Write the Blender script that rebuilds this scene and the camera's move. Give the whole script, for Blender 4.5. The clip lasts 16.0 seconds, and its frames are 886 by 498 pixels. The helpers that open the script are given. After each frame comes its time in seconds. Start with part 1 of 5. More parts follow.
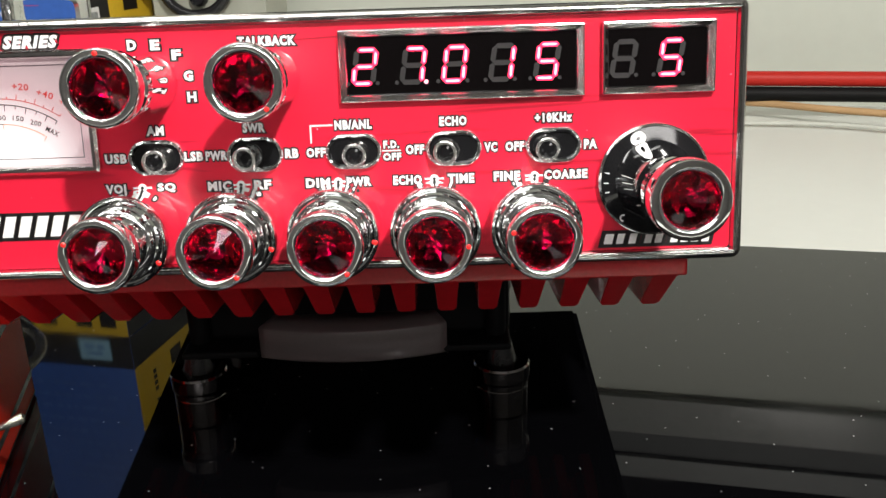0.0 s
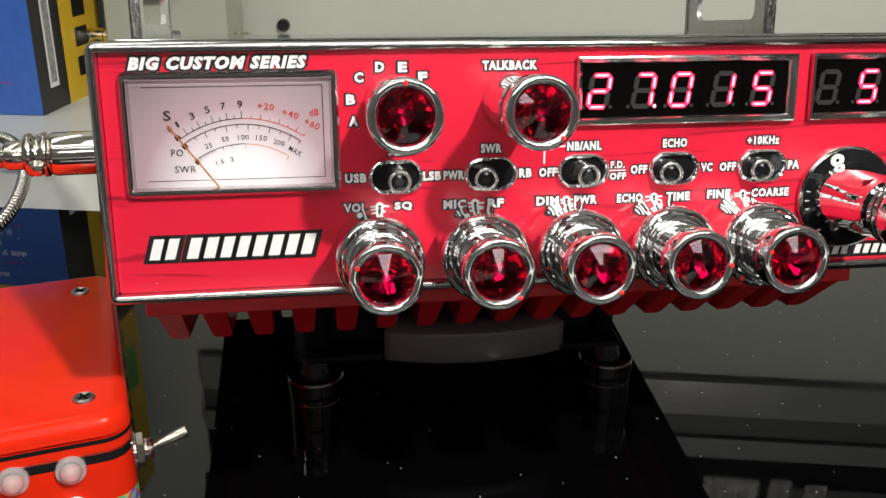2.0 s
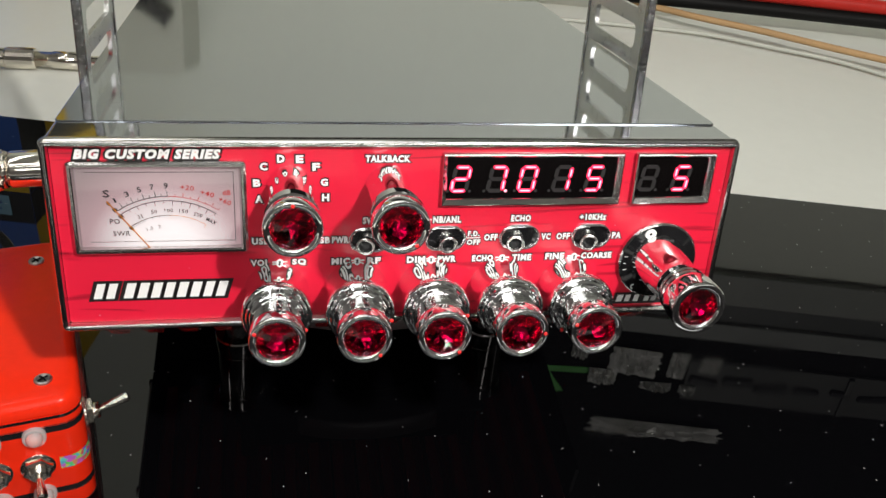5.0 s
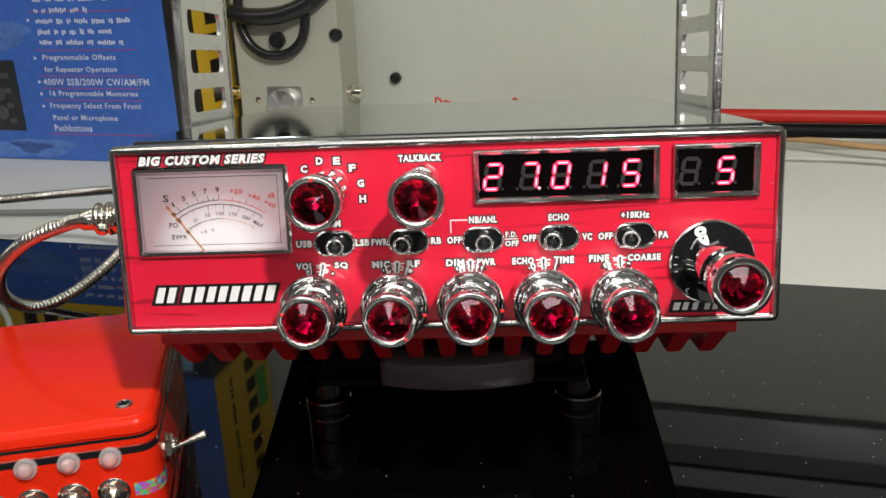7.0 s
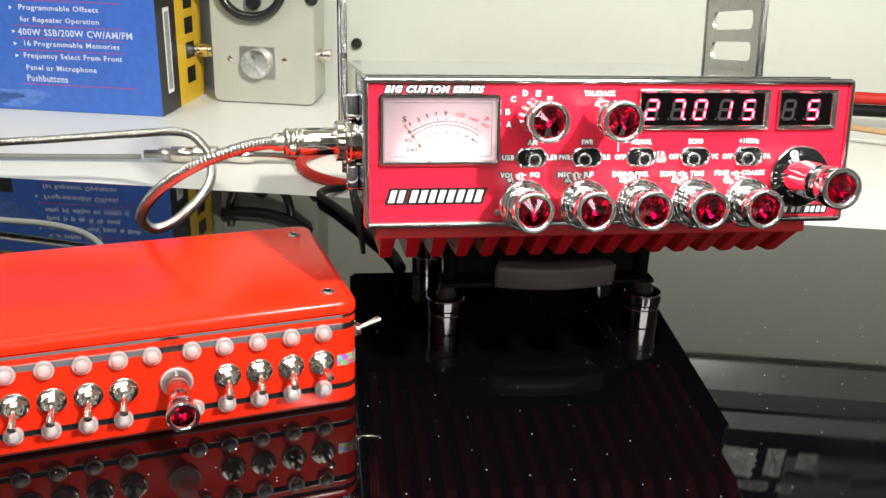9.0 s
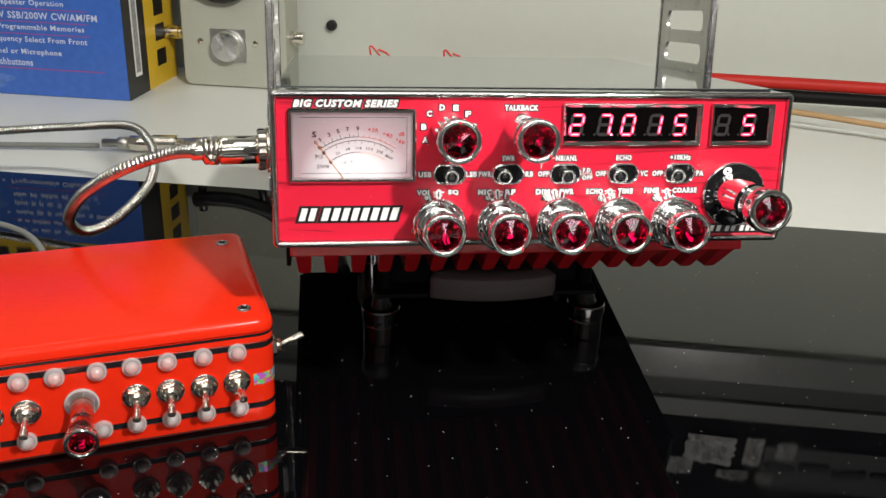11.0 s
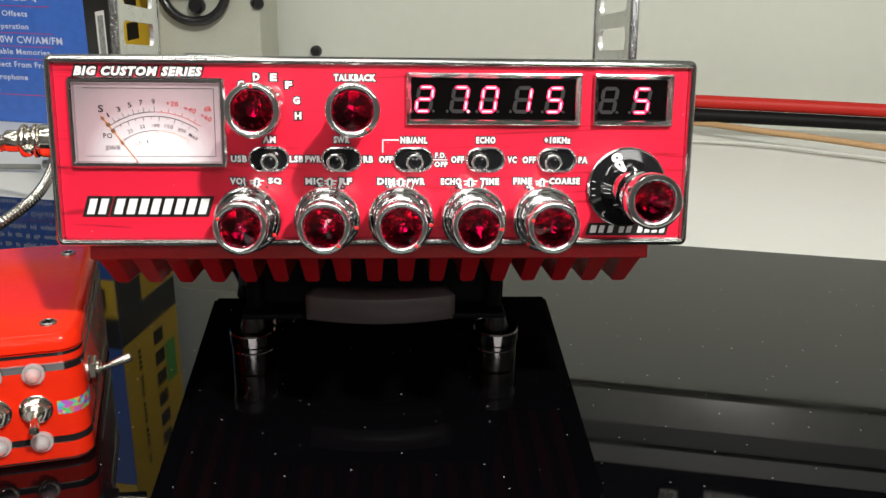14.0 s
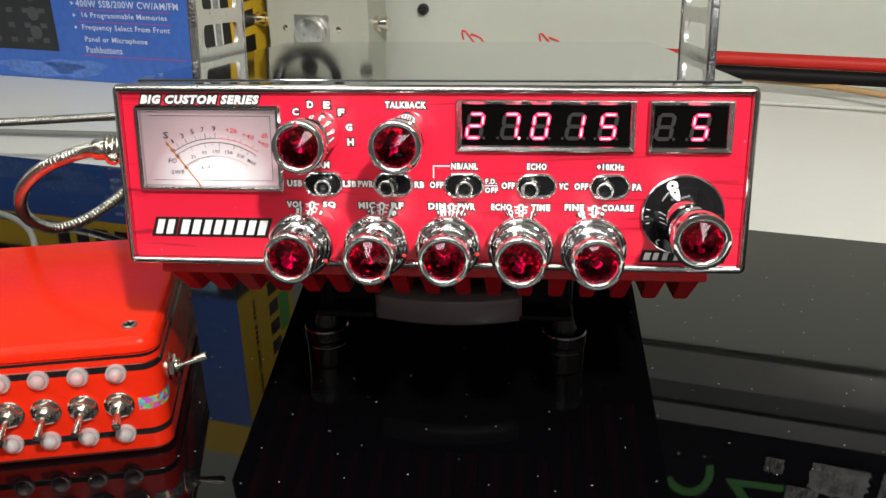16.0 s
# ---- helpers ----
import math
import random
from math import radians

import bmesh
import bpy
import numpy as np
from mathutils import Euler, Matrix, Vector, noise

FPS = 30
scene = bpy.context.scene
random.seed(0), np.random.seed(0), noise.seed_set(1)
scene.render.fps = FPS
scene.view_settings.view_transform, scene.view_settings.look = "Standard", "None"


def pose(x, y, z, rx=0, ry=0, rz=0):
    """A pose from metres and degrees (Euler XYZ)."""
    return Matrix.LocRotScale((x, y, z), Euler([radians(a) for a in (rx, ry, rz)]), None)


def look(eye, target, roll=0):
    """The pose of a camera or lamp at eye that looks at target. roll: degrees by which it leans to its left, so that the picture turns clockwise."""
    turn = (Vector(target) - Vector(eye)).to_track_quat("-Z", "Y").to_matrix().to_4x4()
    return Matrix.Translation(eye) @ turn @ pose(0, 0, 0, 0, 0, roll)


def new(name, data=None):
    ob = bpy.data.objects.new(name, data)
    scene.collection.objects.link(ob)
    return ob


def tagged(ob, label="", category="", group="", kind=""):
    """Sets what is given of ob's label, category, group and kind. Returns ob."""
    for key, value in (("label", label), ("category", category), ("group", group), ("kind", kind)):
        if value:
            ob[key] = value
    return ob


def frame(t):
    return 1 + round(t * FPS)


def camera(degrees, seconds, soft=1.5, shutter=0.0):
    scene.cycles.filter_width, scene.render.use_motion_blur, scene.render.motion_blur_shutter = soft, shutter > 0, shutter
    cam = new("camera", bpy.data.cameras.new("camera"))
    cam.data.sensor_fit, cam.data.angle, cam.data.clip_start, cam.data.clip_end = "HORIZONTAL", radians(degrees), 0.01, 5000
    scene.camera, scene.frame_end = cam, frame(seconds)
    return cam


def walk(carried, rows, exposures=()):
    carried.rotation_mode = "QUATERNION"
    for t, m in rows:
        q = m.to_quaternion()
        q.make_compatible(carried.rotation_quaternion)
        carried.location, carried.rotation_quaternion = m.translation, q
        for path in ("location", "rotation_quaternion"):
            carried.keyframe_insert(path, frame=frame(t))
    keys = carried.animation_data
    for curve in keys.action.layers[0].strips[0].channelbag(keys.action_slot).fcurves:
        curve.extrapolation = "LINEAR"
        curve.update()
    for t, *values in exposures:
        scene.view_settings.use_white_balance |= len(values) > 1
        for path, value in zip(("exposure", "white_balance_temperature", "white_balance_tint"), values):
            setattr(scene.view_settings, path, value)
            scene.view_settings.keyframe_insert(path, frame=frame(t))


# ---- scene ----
cam = camera(52.4, 16.0)
METRES, EYE, TILT, LEAN, TURN = 0.773, 0.1616, -8.0, 0.0, 0.0
ROWS = [
    (0.0, 0.0, 0.0, 0.0, -0.38, -12.01, 1.81),
    (0.5, 0.0, 0.0035, 0.0048, 1.15, -11.8, 2.12),
    (1.0, -0.0287, -0.0009, 0.0088, 0.16, -12.31, 1.16),
    (1.5, -0.0716, -0.0003, 0.0107, -3.93, -12.87, 0.32),
    (2.0, -0.1098, -0.0013, 0.0169, -8.55, -13.72, 0.46),
    (2.5, -0.1398, -0.004, 0.0168, -14.16, -14.03, 0.8),
    (3.0, -0.1682, -0.0013, 0.0121, -19.65, -14.12, 1.62),
    (3.5, -0.1752, -0.0034, 0.0225, -19.44, -15.76, 0.75),
    (4.0, -0.1423, -0.0277, 0.0757, -17.51, -20.95, -1.64),
    (4.5, -0.1156, -0.0443, 0.1081, -12.6, -23.62, -2.09),
    (4.7, -0.1062, -0.0454, 0.1185, -11.65, -25.19, -3.0),
    (6.8, -0.0117, -0.0746, 0.0576, 2.89, -13.88, 1.74),
    (7.0, -0.0278, -0.0796, 0.042, 1.84, -11.69, 1.93),
    (7.5, -0.0656, -0.0816, 0.0394, 0.58, -11.28, 1.39),
    (8.0, -0.1384, -0.0937, 0.0201, -1.84, -14.21, 0.85),
    (8.5, -0.186, -0.1516, 0.0354, -5.87, -14.5, -0.67),
    (8.7, -0.1919, -0.1836, 0.0315, -7.39, -13.18, -0.54),
    (10.8, -0.1608, -0.1805, 0.0556, -8.26, -14.85, -0.88),
    (11.0, -0.1433, -0.1657, 0.0536, -7.18, -15.11, -0.99),
    (11.5, -0.1154, -0.1357, 0.0464, -6.48, -15.12, -0.86),
    (12.0, -0.1003, -0.1232, 0.04, -5.62, -14.91, -0.85),
    (12.5, -0.1008, -0.1063, -0.0006, -4.98, -13.44, -0.58),
    (13.0, -0.102, -0.0988, -0.0092, -6.24, -12.1, -0.55),
    (13.5, -0.0743, -0.1015, 0.0041, -5.18, -11.3, -0.93),
    (14.0, -0.0361, -0.1011, 0.0137, -3.46, -11.87, -0.58),
    (14.5, -0.0011, -0.0914, 0.017, 0.02, -12.88, -0.14),
    (15.0, 0.0117, -0.088, 0.0187, 2.3, -13.22, -0.13),
    (15.5, 0.002, -0.0893, 0.0288, 4.18, -13.96, -0.22),
    (16.0, -0.0048, -0.0949, 0.0515, 4.57, -16.16, 0.29),
]
walk(cam, [(t, pose(0.0315, -0.1869, EYE, TILT, LEAN, TURN) @ pose(METRES * x, METRES * y, METRES * z, 90 + pitch, roll, yaw)) for t, x, y, z, yaw, pitch, roll in ROWS],
     exposures=[(0.0, -0.36), (0.5, -0.46), (1.0, -0.56), (1.5, -0.70), (2.0, -0.70), (2.5, -0.72), (3.0, -0.66), (3.5, -0.56), (4.0, -0.58), (4.5, -0.72), (7.0, -0.84), (7.5, -0.70), (8.0, -0.50),
                (8.5, 0.32), (9.3, 0.05), (10.2, -0.52), (11.0, -0.57), (12.0, -0.54), (12.5, -0.40), (13.0, 0.15), (13.5, -0.14), (14.0, -0.44), (15.0, -0.50), (16.0, -0.50)])

# ---- world and light ----
world = bpy.data.worlds.new("room_air")
world.use_nodes = True
world.node_tree.nodes["Background"].inputs[0].default_value = (0.55, 0.58, 0.6, 1)
world.node_tree.nodes["Background"].inputs[1].default_value = 0.005
scene.world = world


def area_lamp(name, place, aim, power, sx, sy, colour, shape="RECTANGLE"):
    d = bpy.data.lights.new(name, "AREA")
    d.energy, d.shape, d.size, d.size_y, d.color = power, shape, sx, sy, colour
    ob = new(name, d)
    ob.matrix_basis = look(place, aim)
    return tagged(ob, "unseen lamp, added for light and reflections", "lamp")


area_lamp("spot_lamp", (0.309, -0.662, 0.836), (0.0, 0.05, 0.05), 21, 0.05, 0.05, (1.0, 0.96, 0.9), "DISK")
area_lamp("unseen_strip", (-0.48, 0.30, 1.45), (-0.30, 0.25, 0.0), 3.6, 1.1, 0.07, (1.0, 0.97, 0.92))

# Unseen strips in front and at both sides, added for highlights on the chrome.
area_lamp("unseen_strip", (-0.25, -1.1, 1.80), (-0.25, -0.5, 0.0), 9, 1.8, 0.12, (1.0, 0.97, 0.93))
area_lamp("unseen_strip", (-1.25, -0.45, 1.55), (-0.4, 0.0, 0.0), 6.5, 0.12, 1.2, (1.0, 0.97, 0.93))
area_lamp("unseen_strip", (1.30, -0.35, 1.55), (0.4, 0.0, 0.0), 0.8, 0.12, 1.2, (1.0, 0.97, 0.93))
# Low front fill, added to brighten the overhung heat sink and streak the chrome.
area_lamp("unseen_strip", (0.2, -2.15, 1.05), (0.0, 0.0, 0.1), 13, 2.2, 0.12, (1.0, 0.97, 0.94))
# Unseen panel close above the radio, sized for the wide white rim highlight.
area_lamp("panel_lamp", (-0.03, -0.06, 0.42), (-0.03, 0.015, 0.14), 0.20, 0.15, 0.17, (1.0, 0.99, 0.97))
# Added to wash the unseen south wall, which the knob rims reflect.
area_lamp("unseen_strip", (0.1, -1.85, 1.80), (0.0, -2.25, 0.3), 11, 2.2, 0.12, (1.0, 0.97, 0.93))

# ---- materials ----


def mat(name, col, rough=0.5, metal=0.0, vary=0.0, scale=40.0, bump=0.0, coat=0.0, emit=None, power=0.0, rvary=0.0, spec=0.5):
    """A surface with colour and gloss that vary at two scales."""
    m = bpy.data.materials.new(name)
    m.use_nodes = True
    nt = m.node_tree
    b = nt.nodes["Principled BSDF"]
    b.inputs["Base Color"].default_value = (*col, 1)
    b.inputs["Roughness"].default_value = rough
    b.inputs["Metallic"].default_value = metal
    b.inputs["Coat Weight"].default_value = coat
    b.inputs["Coat Roughness"].default_value = 0.04
    b.inputs["Specular IOR Level"].default_value = spec
    if emit:
        b.inputs["Emission Color"].default_value = (*emit, 1)
        b.inputs["Emission Strength"].default_value = power
    if vary or bump or rvary:
        tc = nt.nodes.new("ShaderNodeTexCoord")
        big = nt.nodes.new("ShaderNodeTexNoise")
        big.inputs["Scale"].default_value, big.inputs["Detail"].default_value = scale, 3
        fine = nt.nodes.new("ShaderNodeTexNoise")
        fine.inputs["Scale"].default_value, fine.inputs["Detail"].default_value = scale * 14, 4
        add = nt.nodes.new("ShaderNodeMath")
        add.operation = "ADD"
        for n, s in ((big, 0), (fine, 1)):
            nt.links.new(tc.outputs["Object"], n.inputs["Vector"])
            nt.links.new(n.outputs["Fac"], add.inputs[s])
        if vary:
            r = nt.nodes.new("ShaderNodeMapRange")
            r.inputs["From Min"].default_value, r.inputs["From Max"].default_value = 0.6, 1.4
            r.inputs["To Min"].default_value, r.inputs["To Max"].default_value = 1 - vary, 1 + vary
            v = nt.nodes.new("ShaderNodeHueSaturation")
            v.inputs["Color"].default_value = (*col, 1)
            nt.links.new(add.outputs[0], r.inputs[0])
            nt.links.new(r.outputs[0], v.inputs["Value"])
            nt.links.new(v.outputs[0], b.inputs["Base Color"])
        if rvary:
            r2 = nt.nodes.new("ShaderNodeMapRange")
            r2.inputs["From Min"].default_value, r2.inputs["From Max"].default_value = 0.6, 1.4
            r2.inputs["To Min"].default_value, r2.inputs["To Max"].default_value = max(0.0, rough - rvary), rough + rvary
            nt.links.new(add.outputs[0], r2.inputs[0])
            nt.links.new(r2.outputs[0], b.inputs["Roughness"])
        if bump:
            bp = nt.nodes.new("ShaderNodeBump")
            bp.inputs["Strength"].default_value, bp.inputs["Distance"].default_value = bump, 0.0004
            nt.links.new(fine.outputs["Fac"], bp.inputs["Height"])
            nt.links.new(bp.outputs[0], b.inputs["Normal"])
    return m


CHROME = mat("chrome", (0.88, 0.89, 0.89), 0.03, 1.0, rvary=0.02, scale=90)
LEVER = mat("bright_chrome", (0.93, 0.93, 0.91), 0.22, 1.0, rvary=0.04, scale=200)
WORN_CHROME = mat("worn_plastic_chrome", (0.66, 0.645, 0.635), 0.045, 1.0, vary=0.12, scale=500, bump=0.06, rvary=0.03)
# Post chrome; the dimness under the radio is put into its colour.
POST_STEEL = mat("shade_dimmed_chrome", (0.24, 0.228, 0.228), 0.06, 1.0, vary=0.1, scale=60, rvary=0.05)
CHROME_SHEET = mat("polished_sheet", (0.545, 0.575, 0.62), 0.06, 1.0, rvary=0.03, scale=30)
NICKEL = mat("nickel", (0.80, 0.755, 0.67), 0.15, 1.0, vary=0.06, scale=300, rvary=0.05)
PLUG_METAL = mat("polished_nickel", (0.84, 0.81, 0.75), 0.10, 1.0, vary=0.05, scale=200, rvary=0.03)
ARMOUR = mat("wound_steel", (0.74, 0.72, 0.66), 0.07, 1.0, vary=0.08, scale=120, rvary=0.04)
PLATED = mat("plated_sheet", (0.80, 0.81, 0.79), 0.30, 1.0, vary=0.05, scale=120, rvary=0.05)
SHEARED = mat("sheared_metal", (0.42, 0.42, 0.41), 0.12, 1.0, vary=1.0, scale=64, bump=1.0, rvary=0.1)
STEEL = mat("dull_steel", (0.5, 0.5, 0.48), 0.35, 1.0, vary=0.1, scale=200)
RED_DOT = mat("red_dot", (0.9, 0.02, 0.02), 0.35)
SINK = mat("dark_red_paint", (0.66, 0.012, 0.020), 0.26, 0.0, vary=0.12, scale=70, bump=0.1, coat=0.6)
RED_PAINT = mat("red_enamel", (0.76, 0.024, 0.006), 0.2, 0.0, vary=0.05, scale=25, bump=0.02, coat=0.05, rvary=0.05, spec=0.17)
GLOSS_TAPE = mat("glossy_black_tape", (0.012, 0.011, 0.012), 0.05, vary=0.2, scale=60, coat=1.0, spec=0.9)
BLACK_PAINT = mat("black_paint", (0.004, 0.004, 0.0045), 0.6, vary=0.3, scale=60, bump=0.1, spec=0.1)
BLACK_PLASTIC = mat("black_plastic", (0.015, 0.015, 0.016), 0.25, vary=0.2, scale=80)
BLACK_GLOSS = mat("black_gloss", (0.008, 0.008, 0.009), 0.06)
BLACK_INK = mat("black_ink", (0.012, 0.010, 0.010), 0.4)
PALE_INK = mat("pale_printed_ink", (0.55, 0.60, 0.75), 0.4, vary=0.1, scale=60)
WHITE_INK = mat("white_ink", (0.85, 0.85, 0.84), 0.35)
RED_INK = mat("red_ink", (0.75, 0.05, 0.04), 0.5)
ORANGE = mat("needle_orange", (0.85, 0.28, 0.03), 0.5)
BULB = mat("dial_bulb", (1, 1, 1), 0.5, emit=(1.0, 0.90, 0.86), power=30)
LIT = mat("lit_segment", (0.6, 0.02, 0.1), 0.5, emit=(1.0, 0.012, 0.055), power=3.2)
LIT_CORE = mat("lit_segment_core", (0.8, 0.4, 0.5), 0.5, emit=(1.0, 0.30, 0.40), power=2.2)
UNLIT = mat("dark_segment", (0.025, 0.023, 0.024), 0.45, spec=0.3)
SMOKE = mat("dark_window", (0.0025, 0.0018, 0.002), 0.2, vary=0.2, scale=200, spec=0.12)
GREY_RING = mat("grey_ring", (0.095, 0.078, 0.078), 0.32, vary=0.1, scale=60)
LED = mat("frosted_led", (0.88, 0.84, 0.83), 0.08, vary=0.04, scale=300, coat=1.0)
LED.node_tree.nodes["Principled BSDF"].inputs["Transmission Weight"].default_value = 0.60
PEARL = mat("clear_plastic", (0.98, 0.95, 0.95), 0.01, vary=0.02, scale=200)
PEARL.node_tree.nodes["Principled BSDF"].inputs["Transmission Weight"].default_value = 1.0
COUNTER = mat("white_counter", (0.68, 0.695, 0.645), 0.38, vary=0.03, scale=8, rvary=0.06)
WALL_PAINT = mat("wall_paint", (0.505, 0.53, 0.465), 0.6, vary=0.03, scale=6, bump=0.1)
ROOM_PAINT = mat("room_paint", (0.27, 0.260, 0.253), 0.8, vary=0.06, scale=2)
ROOM_FLOOR = mat("room_floor_tiles", (0.12, 0.11, 0.10), 0.4, vary=0.2, scale=3)
CEIL = mat("ceiling_paint", (0.62, 0.62, 0.60), 0.9, vary=0.05, scale=3)
CARTON_BLUE = mat("printed_blue", (0.045, 0.13, 0.47), 0.32, vary=0.16, scale=9, rvary=0.05)
CARTON_YELLOW = mat("printed_yellow", (0.72, 0.47, 0.03), 0.4, vary=0.08, scale=30)
CARTON_BLACK = mat("printed_black", (0.015, 0.015, 0.017), 0.35, vary=0.2, scale=40)
STICKER_BLUE = mat("sticker_light_blue", (0.30, 0.55, 0.72), 0.4, vary=0.1, scale=80)
GREEN_INK = mat("green_ink", (0.10, 0.42, 0.08), 0.45, vary=0.1, scale=80)
AMP_GREY = mat("olive_grey_paint", (0.39, 0.40, 0.335), 0.5, vary=0.06, scale=30, bump=0.15)
MATT_BLACK = mat("matt_black_panel", (0.010, 0.010, 0.010), 0.95, vary=0.2, scale=20, spec=0.05)
SHELF_EDGE = mat("grey_shelf_lip", (0.20, 0.21, 0.20), 0.4, vary=0.1, scale=30)
WIRE_RED = mat("red_rubber", (0.42, 0.017, 0.011), 0.5, vary=0.1, scale=60, spec=0.25)
WIRE_BLACK = mat("black_rubber", (0.006, 0.006, 0.006), 0.55, vary=0.2, scale=60, spec=0.12)
WIRE_TAN = mat("tan_rubber", (0.42, 0.26, 0.12), 0.6, vary=0.12, scale=60)
WIRE_DULL = mat("dull_grey_rubber", (0.17, 0.18, 0.165), 0.5, vary=0.1, scale=60)
WIRE_PALE = mat("pale_grey_rubber", (0.50, 0.51, 0.46), 0.55, vary=0.08, scale=60, spec=0.2)
BAG = mat("white_film", (0.66, 0.66, 0.64), 0.2, vary=0.4, scale=40, bump=0.3)


def face_red():
    """Red printed overlay with faint dark diagonal brush streaks and a little pale dust."""
    m = mat("red_overlay", (0.78, 0.006, 0.035), 0.28, coat=0.35)
    nt = m.node_tree
    b = nt.nodes["Principled BSDF"]
    tc = nt.nodes.new("ShaderNodeTexCoord")
    mp = nt.nodes.new("ShaderNodeMapping")
    mp.inputs["Rotation"].default_value = (0, radians(19), 0)
    mp.inputs["Scale"].default_value = (9, 30, 120)
    n = nt.nodes.new("ShaderNodeTexNoise")
    n.inputs["Scale"].default_value, n.inputs["Detail"].default_value, n.inputs["Distortion"].default_value = 1.6, 4, 0.8
    r = nt.nodes.new("ShaderNodeValToRGB")
    r.color_ramp.elements[0].position, r.color_ramp.elements[0].color = 0.30, (0.22, 0.004, 0.014, 1)
    r.color_ramp.elements[1].position, r.color_ramp.elements[1].color = 0.385, (0.70, 0.012, 0.042, 1)
    nt.links.new(tc.outputs["Object"], mp.inputs["Vector"])
    nt.links.new(mp.outputs[0], n.inputs["Vector"])
    nt.links.new(n.outputs["Fac"], r.inputs[0])
    v = nt.nodes.new("ShaderNodeTexVoronoi")
    v.inputs["Scale"].default_value = 210
    lt = nt.nodes.new("ShaderNodeMath")
    lt.operation, lt.inputs[1].default_value = "LESS_THAN", 0.035
    mx = nt.nodes.new("ShaderNodeMix")
    mx.data_type = "RGBA"
    mx.inputs["B"].default_value = (0.75, 0.5, 0.5, 1)
    nt.links.new(tc.outputs["Object"], v.inputs["Vector"])
    nt.links.new(v.outputs["Distance"], lt.inputs[0])
    nt.links.new(lt.outputs[0], mx.inputs["Factor"])
    nt.links.new(r.outputs[0], mx.inputs["A"])
    nt.links.new(mx.outputs["Result"], b.inputs["Base Color"])
    return m


def cut_stone():
    """Clear red cut glass."""
    m = mat("red_gem", (0.80, 0.006, 0.20), 0.01)
    b = m.node_tree.nodes["Principled BSDF"]
    b.inputs["Transmission Weight"].default_value = 1.0
    b.inputs["IOR"].default_value = 1.45
    return m


def black_glass():
    """Black table glass with fine dust in its gloss."""
    m = mat("black_table_glass", (0.0015, 0.0015, 0.002), 0.015, spec=0.5)
    nt = m.node_tree
    b = nt.nodes["Principled BSDF"]
    tc = nt.nodes.new("ShaderNodeTexCoord")
    v = nt.nodes.new("ShaderNodeTexVoronoi")
    v.voronoi_dimensions = "2D"
    v.inputs["Scale"].default_value = 48
    lt = nt.nodes.new("ShaderNodeMath")
    lt.operation, lt.inputs[1].default_value = "LESS_THAN", 0.012
    mx = nt.nodes.new("ShaderNodeMix")
    mx.data_type = "RGBA"
    mx.inputs["A"].default_value, mx.inputs["B"].default_value = (0.0015, 0.0015, 0.002, 1), (0.45, 0.45, 0.45, 1)
    nt.links.new(tc.outputs["Object"], v.inputs["Vector"])
    nt.links.new(v.outputs["Distance"], lt.inputs[0])
    nt.links.new(lt.outputs[0], mx.inputs["Factor"])
    nt.links.new(mx.outputs["Result"], b.inputs["Base Color"])
    n = nt.nodes.new("ShaderNodeTexNoise")
    n.inputs["Scale"].default_value, n.inputs["Detail"].default_value = 14, 5
    r = nt.nodes.new("ShaderNodeMapRange")
    r.inputs["From Min"].default_value, r.inputs["From Max"].default_value = 0.45, 0.75
    r.inputs["To Min"].default_value, r.inputs["To Max"].default_value = 0.01, 0.07
    nt.links.new(tc.outputs["Object"], n.inputs["Vector"])
    nt.links.new(n.outputs["Fac"], r.inputs[0])
    nt.links.new(r.outputs[0], b.inputs["Roughness"])
    return m


def turned_aluminium():
    """Face-turned aluminium with fan-shaped highlights."""
    m = mat("turned_aluminium", (0.84, 0.84, 0.82), 0.28, 1.0, rvary=0.06, scale=160)
    nt = m.node_tree
    b = nt.nodes["Principled BSDF"]
    tg = nt.nodes.new("ShaderNodeTangent")
    tg.direction_type, tg.axis = "RADIAL", "Y"
    b.inputs["Anisotropic"].default_value = 0.85
    nt.links.new(tg.outputs[0], b.inputs["Tangent"])
    return m


def holo_foil():
    """Rainbow foil: hue follows small flat cells."""
    m = mat("rainbow_foil", (0.6, 0.6, 0.6), 0.25, 0.25)
    nt = m.node_tree
    tc = nt.nodes.new("ShaderNodeTexCoord")
    v = nt.nodes.new("ShaderNodeTexVoronoi")
    v.inputs["Scale"].default_value = 620
    h = nt.nodes.new("ShaderNodeHueSaturation")
    h.inputs["Color"].default_value = (0.12, 0.34, 0.60, 1)
    nt.links.new(tc.outputs["Object"], v.inputs["Vector"])
    sep = nt.nodes.new("ShaderNodeSeparateColor")
    nt.links.new(v.outputs["Color"], sep.inputs[0])
    nt.links.new(sep.outputs[0], h.inputs["Hue"])
    nt.links.new(h.outputs[0], nt.nodes["Principled BSDF"].inputs["Base Color"])
    return m


